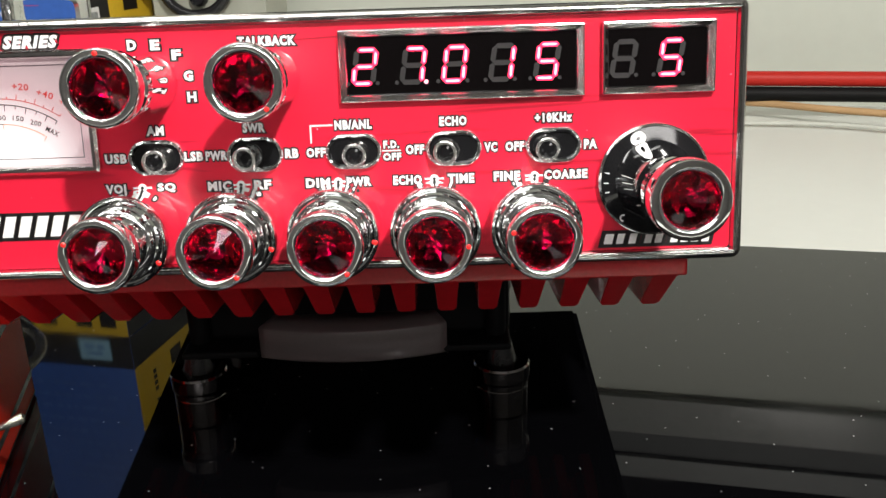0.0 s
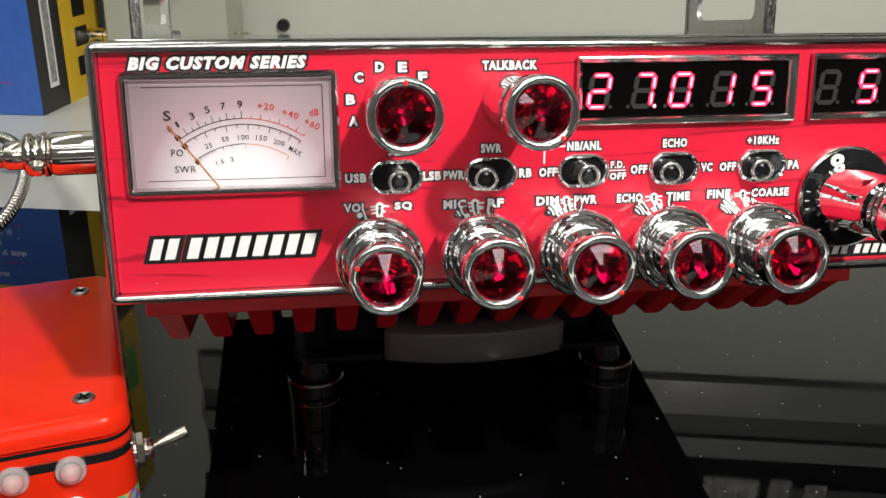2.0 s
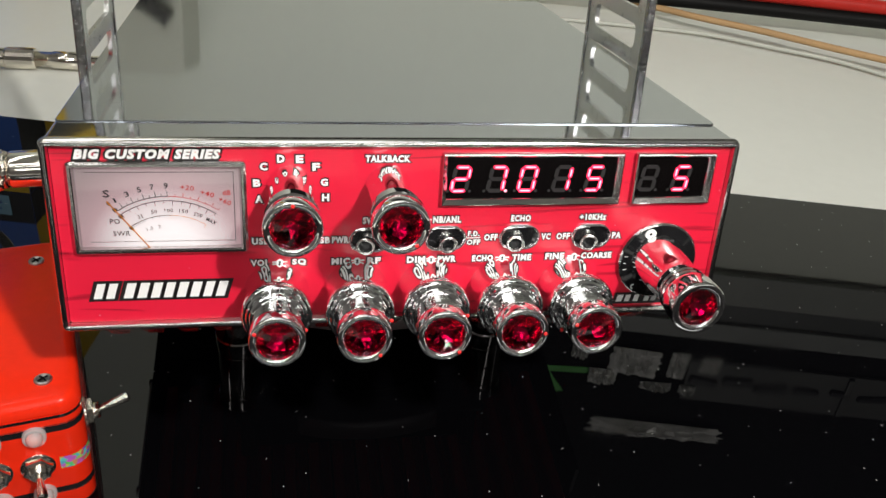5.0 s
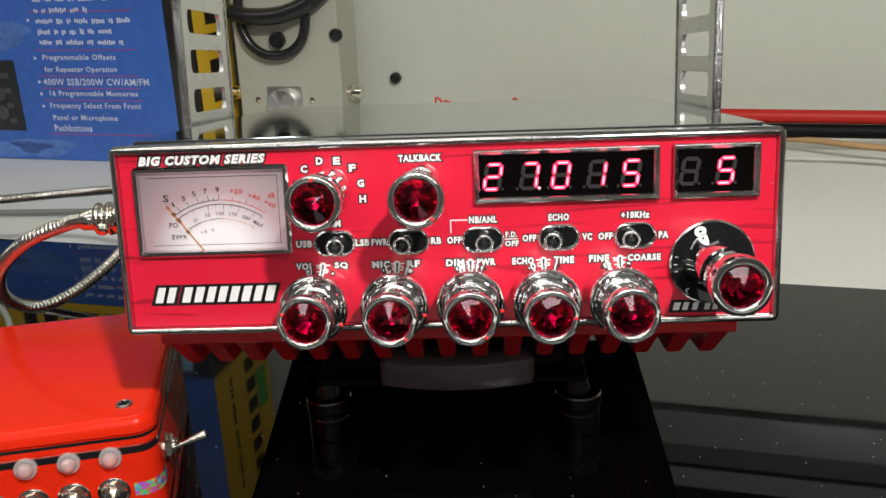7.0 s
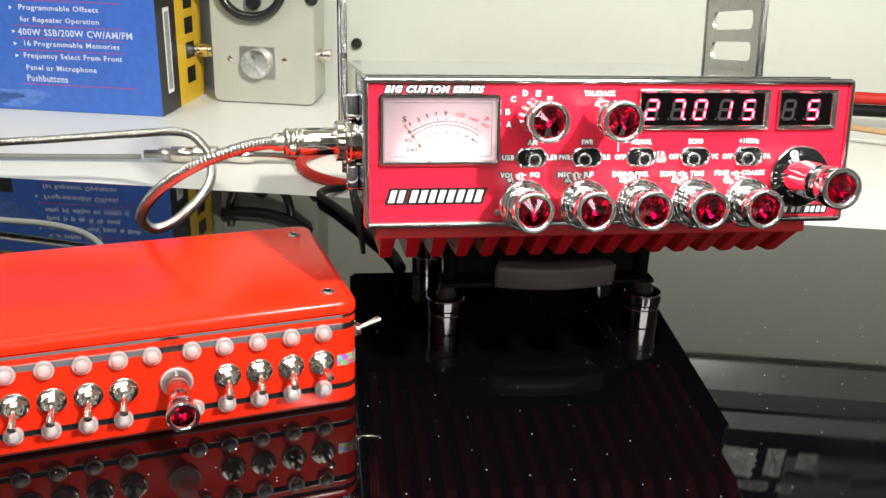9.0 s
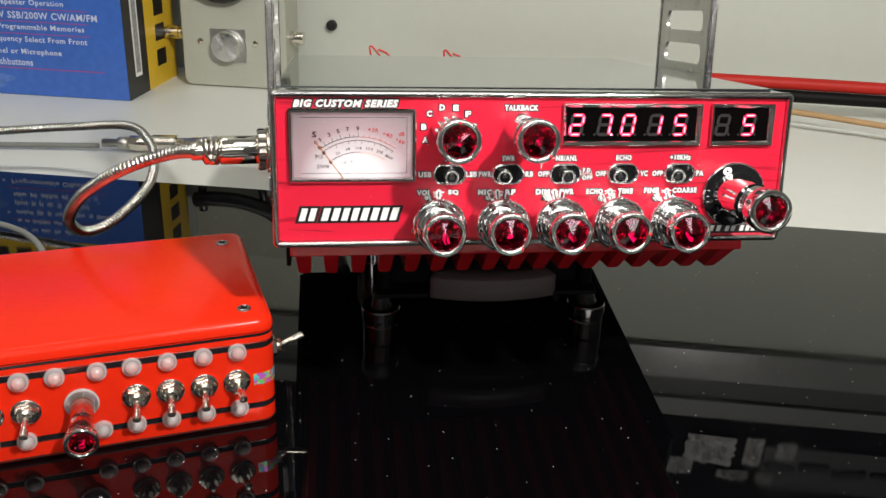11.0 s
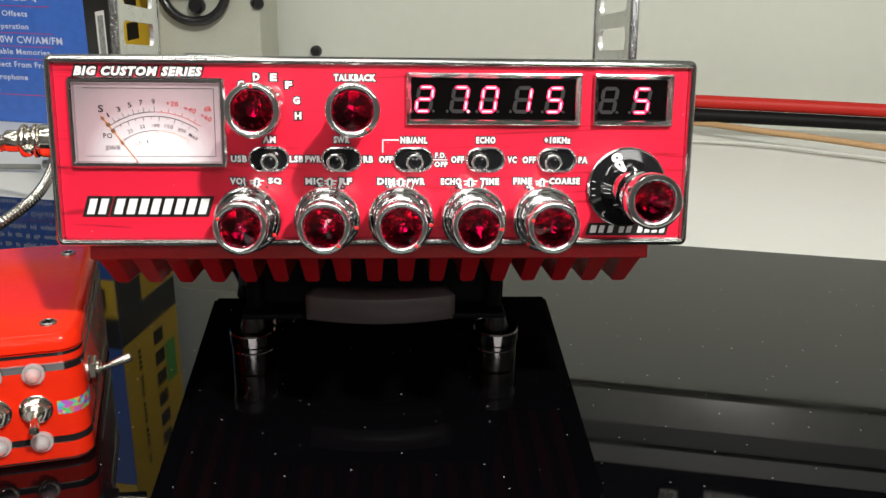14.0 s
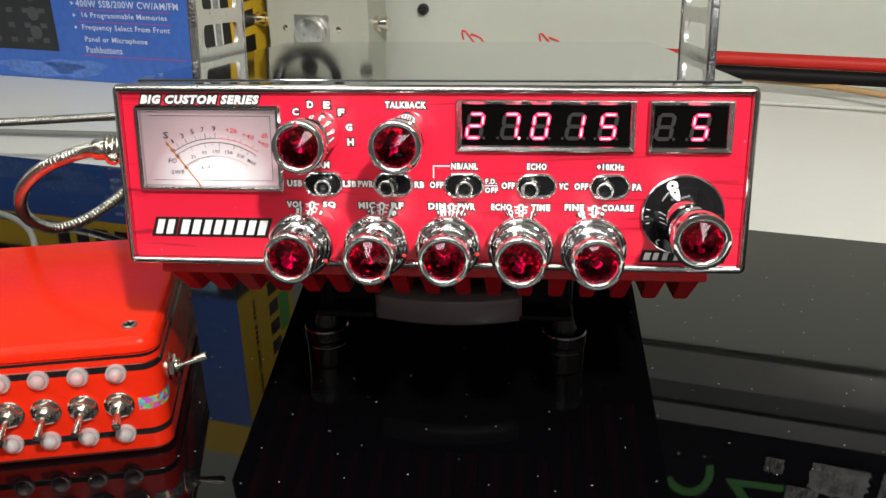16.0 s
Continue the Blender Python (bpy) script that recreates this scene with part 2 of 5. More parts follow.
def clear_pane():
    """Thin clear pane: see-through, with a Fresnel sheen."""
    m = bpy.data.materials.new("clear_pane")
    m.use_nodes = True
    nt = m.node_tree
    nt.nodes.remove(nt.nodes["Principled BSDF"])
    out = nt.nodes["Material Output"]
    tr, gl = nt.nodes.new("ShaderNodeBsdfTransparent"), nt.nodes.new("ShaderNodeBsdfGlossy")
    gl.inputs["Roughness"].default_value = 0.03
    fr, mx = nt.nodes.new("ShaderNodeFresnel"), nt.nodes.new("ShaderNodeMixShader")
    fr.inputs["IOR"].default_value = 1.45
    nt.links.new(fr.outputs[0], mx.inputs[0])
    nt.links.new(tr.outputs[0], mx.inputs[1])
    nt.links.new(gl.outputs[0], mx.inputs[2])
    nt.links.new(mx.outputs[0], out.inputs[0])
    return m


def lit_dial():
    """Translucent white dial; the hot spot of its lower backlight is painted in emission."""
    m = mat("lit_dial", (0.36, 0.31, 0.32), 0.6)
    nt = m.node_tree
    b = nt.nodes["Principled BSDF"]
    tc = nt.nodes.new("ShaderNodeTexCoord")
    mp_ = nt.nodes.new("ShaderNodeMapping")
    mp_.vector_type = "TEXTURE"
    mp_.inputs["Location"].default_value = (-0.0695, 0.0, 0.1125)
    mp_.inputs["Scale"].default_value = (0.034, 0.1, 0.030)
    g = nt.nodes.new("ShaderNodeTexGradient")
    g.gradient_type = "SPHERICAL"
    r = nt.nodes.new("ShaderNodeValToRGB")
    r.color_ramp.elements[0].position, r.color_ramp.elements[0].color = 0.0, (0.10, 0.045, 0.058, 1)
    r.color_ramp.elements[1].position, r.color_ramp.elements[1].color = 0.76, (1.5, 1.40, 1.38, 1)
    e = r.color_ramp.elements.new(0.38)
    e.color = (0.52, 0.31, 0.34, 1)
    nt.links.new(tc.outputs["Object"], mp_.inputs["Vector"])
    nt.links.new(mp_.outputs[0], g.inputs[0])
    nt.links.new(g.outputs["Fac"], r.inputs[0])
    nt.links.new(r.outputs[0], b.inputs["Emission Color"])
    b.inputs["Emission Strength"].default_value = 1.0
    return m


DIAL = lit_dial()
GEM = cut_stone()
GEM_FOIL = mat("red_gem_foil", (0.78, 0.11, 0.26), 0.09, 1.0, rvary=0.03, scale=900)
ALUMINIUM = turned_aluminium()
FACE_RED, GLASS, FOIL, PANE = face_red(), black_glass(), holo_foil(), clear_pane()

# ---- building blocks ----


def part(name, bm, material, parent=None, label=""):
    """Link a bmesh as one mesh object under a thing or a part."""
    me = bpy.data.meshes.new(name)
    bm.normal_update()
    bm.to_mesh(me)
    bm.free()
    for m in (material if isinstance(material, (list, tuple)) else [material]):
        me.materials.append(m)
    ob = new(name, me)
    ob.parent = parent
    return tagged(ob, label)


def smooth(bm, angle=35):
    for f in bm.faces:
        f.smooth = True
    for e in bm.edges:
        if len(e.link_faces) == 2 and e.calc_face_angle(0) > radians(angle):
            e.smooth = False
    return bm


def thing(name, m, label, category, group="", kind=""):
    ob = new(name)
    ob.empty_display_size = 0.02
    ob.matrix_basis = m
    return tagged(ob, label, category, group, kind)


def loops_mesh(loops, cap_first=True, cap_last=True, m=None, closed=True, bm=None, mi=0):
    """Skin a row of point loops."""
    bm = bm or bmesh.new()
    rings = [[bm.verts.new(p) for p in lp] for lp in loops]
    n = len(rings[0])
    for a, b in zip(rings, rings[1:]):
        for i in range(n if closed else n - 1):
            j = (i + 1) % n
            f = bm.faces.new((a[i], a[j], b[j], b[i]))
            f.material_index = mi
    if cap_first:
        bm.faces.new(list(reversed(rings[0]))).material_index = mi
    if cap_last:
        bm.faces.new(rings[-1]).material_index = mi
    if m is not None:
        bmesh.ops.transform(bm, matrix=m, verts=[v for r in rings for v in r])
    return bm


def rrect(w, h, r, seg=5):
    """Points of a rounded rectangle, counter-clockwise."""
    r = max(min(r, w / 2 - 1e-6, h / 2 - 1e-6), 1e-6)
    pts = []
    for cx, cy, a0 in ((w / 2 - r, h / 2 - r, 0), (-w / 2 + r, h / 2 - r, 90), (-w / 2 + r, -h / 2 + r, 180), (w / 2 - r, -h / 2 + r, 270)):
        for k in range(seg + 1):
            a = radians(a0 + 90 * k / seg)
            pts.append((cx + r * math.cos(a), cy + r * math.sin(a)))
    return pts


def loft(w, h, r, sections, m=None, seg=5, cap_first=True, cap_last=True, bm=None, mi=0):
    """Rounded rectangle swept through (inset, height) sections."""
    loops = []
    for inset, c in sections:
        loops.append([(x, y, c) for x, y in rrect(w - 2 * inset, h - 2 * inset, max(r - inset, 0.0001), seg)])
    return loops_mesh(loops, cap_first, cap_last, m, bm=bm, mi=mi)


def block(w, d, h, bevel=0.001, m=None, bm=None, mi=0, r=None):
    """A box on z = 0 with eased edges."""
    b = bevel
    return loft(w, d, r if r is not None else b, [(b, 0), (b * 0.3, b * 0.3), (0, b), (0, h - b), (b * 0.3, h - b * 0.3), (b, h)], m, seg=3, bm=bm, mi=mi)


def lathe(profile, seg=32, m=None, bm=None, mi=0, cap_first=True, cap_last=True):
    """(radius, height) profile turned round z."""
    loops = [[(r * math.cos(2 * math.pi * k / seg), r * math.sin(2 * math.pi * k / seg), c) for k in range(seg)] for r, c in profile]
    return loops_mesh(loops, cap_first, cap_last, m, bm=bm, mi=mi)


def spline(pts, step):
    """Even points on a smooth line through pts."""
    pts = [Vector(p) for p in pts]
    ext = [pts[0] * 2 - pts[1], *pts, pts[-1] * 2 - pts[-2]]
    raw = []
    for a, b, c, d in zip(ext, ext[1:], ext[2:], ext[3:]):
        for k in range(24):
            t = k / 24
            raw.append(0.5 * ((2 * b) + (c - a) * t + (2 * a - 5 * b + 4 * c - d) * t * t + (3 * b - a - 3 * c + d) * t ** 3))
    raw.append(pts[-1])
    out, left = [raw[0]], step
    for p, q in zip(raw, raw[1:]):
        d = (q - p).length
        s = 0.0
        while d - s >= left:
            s += left
            out.append(p.lerp(q, s / d))
            left = step
        left -= d - s
    return out


def tube(pts, radius, step=0.004, seg=10, ridge=0.0, bm=None, period=4):
    """A cable; ridge gives it wound rings."""
    line = spline(pts, step)
    loops, up = [], Vector((0, 0, 1))
    for i, p in enumerate(line):
        t = (line[min(i + 1, len(line) - 1)] - line[max(i - 1, 0)]).normalized()
        side = t.cross(up)
        side = side.normalized() if side.length > 1e-4 else Vector((1, 0, 0))
        nrm = side.cross(t)
        up = nrm
        rr = radius * (1 - ridge * (0.5 + 0.5 * math.cos(2 * math.pi * i / period)) ** 3)
        loops.append([p + side * (rr * math.cos(2 * math.pi * k / seg)) + nrm * (rr * math.sin(2 * math.pi * k / seg)) for k in range(seg)])
    return smooth(loops_mesh(loops, bm=bm), 60)


def letters(body, w, h, m, bold=0.03, outline=0.0, slant=0.0):
    """Flat lettering w by h round the origin of m: white face over a dark edge when outline is set."""
    bm = bmesh.new()
    size = None
    for k, (off, lift, mi) in enumerate(((bold, 0.00022, 0),) + (((bold + outline, 0.00010, 1),) if outline else ())):
        cu = bpy.data.curves.new("lettering", "FONT")
        cu.body, cu.offset, cu.shear, cu.align_x, cu.align_y = body, off, slant, "CENTER", "CENTER"
        cu.resolution_u = 2
        cu.space_character = 1.08 + bold * 1.5
        ob = bpy.data.objects.new("lettering", cu)
        scene.collection.objects.link(ob)
        bpy.context.view_layer.update()
        me = bpy.data.meshes.new_from_object(ob.evaluated_get(bpy.context.evaluated_depsgraph_get()))
        co = np.array([v.co[:2] for v in me.vertices])
        if size is None:
            lo, hi = co.min(0), co.max(0)
            size = (w / (hi[0] - lo[0]), h / (hi[1] - lo[1]), (lo + hi) / 2)
        sx, sy, mid = size
        vs = [bm.verts.new(m @ Vector(((v.co[0] - mid[0]) * sx, (v.co[1] - mid[1]) * sy, lift))) for v in me.vertices]
        for p in me.polygons:
            try:
                bm.faces.new([vs[i] for i in p.vertices]).material_index = mi
            except ValueError:
                pass
        bpy.data.objects.remove(ob)
        bpy.data.curves.remove(cu)
        bpy.data.meshes.remove(me)
    return bm


def quad(bm, pts, mi=0):
    f = bm.faces.new([bm.verts.new(p) for p in pts])
    f.material_index = mi
    return f


def bars(bm, rows, lift=0.0001, mi=0, m=None):
    """Flat bars (x, y, w, h, lean) for writing that cannot be read."""
    vs = []
    for x, y, w, h, lean in rows:
        f = quad(bm, [(x - w / 2 - lean * h / 2, y - h / 2, lift), (x + w / 2 - lean * h / 2, y - h / 2, lift), (x + w / 2 + lean * h / 2, y + h / 2, lift), (x - w / 2 + lean * h / 2, y + h / 2, lift)], mi)
        vs += list(f.verts)
    if m is not None:
        bmesh.ops.transform(bm, matrix=m, verts=vs)
    return bm


def FACE(x, z, y=0.0):
    """Pose on an upright face: x right, z up, heights come towards the viewer."""
    return pose(x, y, z, 90, 0, 0)


# ---- the setting: wall, counter, black glass, shelf, room ----
TABLE = pose(0, 0, 0, 0, 0, -13.2)


def slab(name, x0, x1, y0, y1, z0, z1, material, m, bevel=0.001, label="", category=""):
    ob = part(name, block(x1 - x0, y1 - y0, z1 - z0, bevel, pose((x0 + x1) / 2, (y0 + y1) / 2, z0)), material)
    ob.matrix_basis = m
    return tagged(ob, label, category, kind="structure")


# table frame: the glass ends at y = 0.284, the wall stands at y = 0.69
slab("counter", -1.3, 1.3, -0.75, 0.69, -0.04, -0.005, COUNTER, TABLE, 0.002, "white laminated counter top along the wall", "counter")
slab("table_glass", -0.95, 0.95, -0.55, 0.284, -0.0049, 0.0, GLASS, TABLE, 0.0012, "glossy black glass sheet lying on the white counter", "glass sheet")
slab("wall_north", -1.8, 1.8, 0.69, 0.79, -0.9, 1.9, WALL_PAINT, TABLE, 0.002, "plain off-white painted wall behind the counter", "wall")
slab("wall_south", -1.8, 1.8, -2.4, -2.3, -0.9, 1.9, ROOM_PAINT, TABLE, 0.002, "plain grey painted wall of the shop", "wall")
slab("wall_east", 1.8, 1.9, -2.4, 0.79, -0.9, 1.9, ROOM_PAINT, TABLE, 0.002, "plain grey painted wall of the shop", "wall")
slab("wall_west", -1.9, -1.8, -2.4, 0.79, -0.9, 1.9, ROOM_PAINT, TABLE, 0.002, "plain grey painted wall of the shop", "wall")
slab("floor", -1.9, 1.9, -2.4, 0.79, -1.0, -0.9, ROOM_FLOOR, TABLE, 0.002, "dark shop floor", "floor")
slab("ceiling", -1.9, 1.9, -2.4, 0.79, 1.9, 2.0, CEIL, TABLE, 0.002, "plain white ceiling", "ceiling")
slab("cabinet_front", -1.3, 1.3, -0.70, 0.68, -0.9, -0.0405, COUNTER, TABLE, 0.002, "white counter base standing on the floor", "counter")

SHADE_BOARD = mat("satin_shade_grey", (0.26, 0.27, 0.25), 0.22, vary=0.08, scale=12, rvary=0.06)
RECESS = mat("dark_groove", (0.06, 0.066, 0.062), 0.5, vary=0.15, scale=20)
shelf = thing("wall_rack", TABLE, "dark wall rack with a grey bottom rail above the counter", "wall rack")
# Board stands in for the soft shade on the wall under the rack.
part("shade_board", block(1.5, 0.010, 0.0425, 0.001, pose(0.40, 0.6848, 0.314)), SHADE_BOARD, shelf, "satin grey board in place of the soft shade under the rack")
part("recess", block(1.5, 0.006, 0.0270, 0.0005, pose(0.40, 0.6865, 0.3567)), RECESS, shelf, "dark groove above the board")
part("rail", block(1.5, 0.012, 0.0255, 0.001, pose(0.40, 0.6838, 0.3840)), SHELF_EDGE, shelf, "grey metal rail")
part("panel", block(1.5, 0.006, 0.62, 0.002, pose(0.40, 0.6868, 0.4097)), MATT_BLACK, shelf, "dark back panel")


def film_pack(w, d, h, m, seed):
    rnd = random.Random(seed)
    bm = bmesh.new()
    bmesh.ops.create_grid(bm, x_segments=14, y_segments=10, size=0.5)
    for v in bm.verts:
        e = max(abs(v.co.x), abs(v.co.y)) * 2
        jag = 1 + (0.16 * (rnd.random() - 0.5) if e > 0.7 else 0)
        v.co = Vector((v.co.x * w * jag, v.co.y * h * (jag if v.co.y > 0 else 1), d * max(0.02, 1 - e ** 3) * rnd.random()))
    top = list(bm.verts)
    g = bmesh.ops.extrude_face_region(bm, geom=bm.faces[:])
    for v in g["geom"]:
        if isinstance(v, bmesh.types.BMVert):
            v.co.z = -0.1 * d - 0.2 * v.co.z
    bmesh.ops.recalc_face_normals(bm, faces=bm.faces)
    ob = part("film_pack", smooth(bm, 25), BAG)
    ob.matrix_basis = m
    return tagged(ob, "crumpled clear film pack standing on the rack rail", "pack", "packs on the rack")


for k, (x, z, w, h) in enumerate(((0.252, 0.455, 0.060, 0.044), (0.306, 0.453, 0.022, 0.042), (0.346, 0.448, 0.024, 0.024), (0.182, 0.446, 0.020, 0.020), (0.216, 0.482, 0.034, 0.024), (0.285, 0.489, 0.040, 0.012), (0.325, 0.490, 0.020, 0.014), (0.300, 0.564, 0.170, 0.026))):
    film_pack(w, 0.012, h, TABLE @ pose(x, 0.6755, z, 86, 0, 3 * (k % 3 - 1)), 11 + k)

# grey blister card hanging on the rack, dark tools showing through it
CARD = mat("grey_card", (0.075, 0.078, 0.074), 0.4, vary=0.12, scale=30)
card = thing("blister_card", TABLE @ pose(0.47, 0.6795, 0.443), "long grey blister card with dark shapes, hanging on the rack", "packaging")
part("board", block(0.300, 0.004, 0.064, 0.001), CARD, card, "grey card board")
rnd = random.Random(5)
for k in range(7):
    w, h = rnd.uniform(0.026, 0.044), rnd.uniform(0.008, 0.014)
    part("dark_shape", smooth(loft(w, h, 0.004, [(0, 0), (0.0004, 0.003), (0.002, 0.005)], FACE(-0.128 + 0.043 * k, 0.029 + rnd.uniform(-0.003, 0.003), -0.002) @ pose(0, 0, 0, 0, 0, rnd.uniform(-8, 8)))), CARTON_BLACK, card)
part("card_post", block(0.007, 0.005, 0.060, 0.001, pose(0.052, -0.0045, 0.002)), CARD, card)
# green brush strokes printed on the dark panel
bm = bmesh.new()
for q in range(10):
    a0, a1 = radians(-60 + 17 * q), radians(-43 + 17 * q)
    quad(bm, [(0.088 + r * math.sin(a), 0.6830, 0.478 + 1.3 * r * math.cos(a)) for r, a in ((0.021, a0), (0.030, a0), (0.030, a1), (0.021, a1))])
quad(bm, [(0.131, 0.6830, 0.481), (0.205, 0.6830, 0.476), (0.203, 0.6830, 0.486), (0.150, 0.6830, 0.489)])
quad(bm, [(0.131, 0.6830, 0.4815), (0.150, 0.6830, 0.4895), (0.172, 0.6830, 0.520), (0.160, 0.6830, 0.522)])
tagged(part("green_print", bm, GREEN_INK, shelf, "broad green brush strokes"), kind="stuff")

# ---- the radio: face in its own upright frame, leaning back 8 degrees ----
radio = thing("cb_radio", pose(0, 0, 0, -8, 0, 0), "red-faced chrome radio transceiver with gem knobs, leaning back", "radio")
ZB, ZT, ZM = 0.0860, 0.1449, 0.11545

# case: polished cover over a black chassis
case = part("case", smooth(loft(0.2, ZT - ZB, 0.0022, [(0.0006, -0.228), (0, -0.2275), (0, -0.0006), (0.0004, 0.0)], FACE(0.0005, ZM)), 15), CHROME_SHEET, radio, "polished chrome sheet case")
part("cover", loft(0.1985, 0.214, 0.002, [(0.0, 0.0), (0.0, 0.0002), (0.0003, 0.0004)], pose(0.0005, 0.1203, ZT)), CHROME_SHEET, case, "polished top cover sheet")
chassis = part("chassis", block(0.194, 0.090, 0.027, 0.0015, pose(0, 0.183, 0.0590)), BLACK_PAINT, radio, "black chassis under the case")
for sd in (-1, 1):
    part("side_skirt", block(0.0020, 0.166, 0.0252, 0.0005, pose(sd * 0.0976, 0.1440, 0.0605)), BLACK_PAINT, chassis)
for y in (0.15, 0.18, 0.205, 0.222):
    for sd in (-1, 1):
        part("chassis_screw", smooth(lathe([(0.0032, 0), (0.003, 0.0012), (0.0014, 0.0018)], 14, pose(sd * 0.097, y, 0.070, 0, 90 * sd, 0))), BLACK_PLASTIC, chassis)

# chrome rim and red overlay
rim = loft(0.2018, ZT - ZB + 0.0004, 0.0024, [(0, 0), (0.0, 0.0006), (0.0001, 0.0011), (0.0003, 0.0016), (0.0006, 0.0020), (0.0010, 0.0023), (0.0014, 0.0024), (0.0015, 0.0021), (0.0017, 0.0021), (0.0019, 0.0023), (0.0022, 0.0021), (0.0024, 0.0014), (0.0025, 0.0003)], FACE(0.0005, ZM), cap_first=False, cap_last=False)
part("front_rim", smooth(rim), WORN_CHROME, radio, "polished chrome rim round the face")
part("faceplate", loft(0.1966, ZT - ZB - 0.0048, 0.0008, [(0, -0.001), (0, 0.0004)], FACE(0.0005, ZM)), FACE_RED, radio, "glossy red face overlay with faint dark streaks")
YF = -0.0005


def label_on(body, x, z, w, h=0.0022, outline=0.12, bold=0.052, slant=0.0, rot=0.0, name="lettering"):
    return part(name, letters(body, w, h, FACE(x, z, YF) @ pose(0, 0, 0, 0, 0, rot), bold, outline, slant), [WHITE_INK, BLACK_INK], radio)


label_on("BIG CUSTOM SERIES", -0.0724, 0.1403, 0.0388, 0.0029, 0.15, 0.06, 0.28)
for txt, x, z, w in (("TALKBACK", -0.0065, 0.1389, 0.0130), ("AM", -0.0333, 0.1197, 0.0040), ("SWR", -0.0108, 0.1197, 0.0051),
                     ("NB/ANL", 0.0119, 0.1197, 0.0085), ("ECHO", 0.0347, 0.1198, 0.0062), ("+10KHz", 0.0576, 0.1199, 0.0085),
                     ("USB", -0.0429, 0.1136, 0.0050), ("LSB", -0.0250, 0.1136, 0.0043), ("PWR", -0.0198, 0.1136, 0.0050), ("RB", -0.0025, 0.1136, 0.0031),
                     ("OFF", 0.0030, 0.1136, 0.0043), ("OFF", 0.0258, 0.1136, 0.0042), ("VC", 0.0432, 0.1136, 0.0030), ("OFF", 0.0487, 0.1136, 0.0043), ("PA", 0.0661, 0.1136, 0.0030),
                     ("VOL", -0.0432, 0.1066, 0.0055), ("SQ", -0.0319, 0.1066, 0.0042), ("MIC", -0.0196, 0.1066, 0.0055), ("RF", -0.0097, 0.1066, 0.0040),
                     ("DIM", 0.0031, 0.1066, 0.0056), ("PWR", 0.0126, 0.1066, 0.0057), ("ECHO", 0.0238, 0.1066, 0.0066), ("TIME", 0.0362, 0.1066, 0.0061),
                     ("FINE", 0.0468, 0.1068, 0.0061), ("COARSE", 0.0604, 0.1068, 0.0100)):
    label_on(txt, x, z, w)
label_on("F.D.", 0.0204, 0.1149, 0.0036, 0.0018)
label_on("OFF", 0.0205, 0.1121, 0.0042, 0.0018)
bm = bmesh.new()
bars(bm, [(0.0204, 0.1135, 0.0042, 0.0003, 0), (0.0046, 0.1197, 0.0052, 0.0004, 0), (0.0021, 0.1178, 0.0004, 0.0042, 0)], 0.00014, m=FACE(0, 0, YF))
part("printed_rule", bm, WHITE_INK, radio)
for ch, x, z in (("A", -0.0430, 0.1268), ("B", -0.0435, 0.1317), ("C", -0.0415, 0.1366), ("D", -0.0367, 0.1389), ("E", -0.0315, 0.1388), ("F", -0.0269, 0.1365), ("G", -0.0246, 0.1318), ("H", -0.0242, 0.1271)):
    label_on(ch, x, z, 0.0021, 0.0023)
# link marks between the twin labels
for x in (-0.0375, -0.0147, 0.0078, 0.0300, 0.0532):
    bm = lathe([(0.0010, 0.0001), (0.00095, 0.0002)], 16, FACE(x, 0.1067, YF))
    lathe([(0.0004, 0.00022), (0.0003, 0.0003)], 12, FACE(x, 0.1067, YF), bm, 1)
    bars(bm, [(x, 0.1067, 0.0044, 0.0004, 0)], 0.00008, m=FACE(0, 0, YF))
    part("link_mark", bm, [WHITE_INK, BLACK_INK], radio)

part("face_screw", smooth(lathe([(0.0012, 0.0002), (0.0011, 0.0006), (0.0006, 0.0008), (0.0004, 0.0004)], 16, FACE(-0.0467, 0.0916, YF))), STEEL, radio, "tiny steel screw in the face")

# two logotypes, as plain leaning shapes


def logo(x0, x1, z, h, gaps, lean, name, label):
    rows, edge = [], []
    total = sum(abs(g) for g in gaps)
    x = x0
    for g in gaps:
        w = abs(g) / total * (x1 - x0)
        if g > 0:
            rows.append((x + w / 2, z, w * 0.68, h, lean))
            edge.append((x + w / 2, z, w + 0.0012, h + 0.0017, lean))
        x += w
    bm = bmesh.new()
    bars(bm, edge, 0.00010, 1, FACE(0, 0, YF))
    bars(bm, rows, 0.00022, 0, FACE(0, 0, YF))
    tagged(part(name, bm, [WHITE_INK, BLACK_INK], radio, label), kind="stuff")


logo(-0.0905, -0.0525, 0.0985, 0.0049, (1, 1, -0.4, 1.1, 1.1, 1.05, 1.05, 1.1, 1.1, 1.05, 1.1), 0.30, "logotype", "white leaning logotype edged in black")
logo(0.0690, 0.0945, 0.0911, 0.0024, (1.2, 1, -0.2, 1, -0.5, 1, 1, -0.5, 1, 1, 1, 1), 0.25, "logotype", "small white leaning logotype edged in black")

# ---- signal meter ----
MX0, MX1, MZ0, MZ1 = -0.0940, -0.0463, 0.1107, 0.1385
MW, MH, MCX, MCZ = MX1 - MX0, MZ1 - MZ0, (MX0 + MX1) / 2, (MZ0 + MZ1) / 2
meter = part("meter", smooth(loft(MW, MH, 0.0013, [(0, 0), (0, 0.0012), (0.0006, 0.0020), (0.0013, 0.0020), (0.0019, 0.0010), (0.0021, 0.0002)], FACE(MCX, MCZ, YF), cap_first=False, cap_last=False)), WORN_CHROME, radio, "chrome-framed lit analogue signal meter")
DY = -0.0007
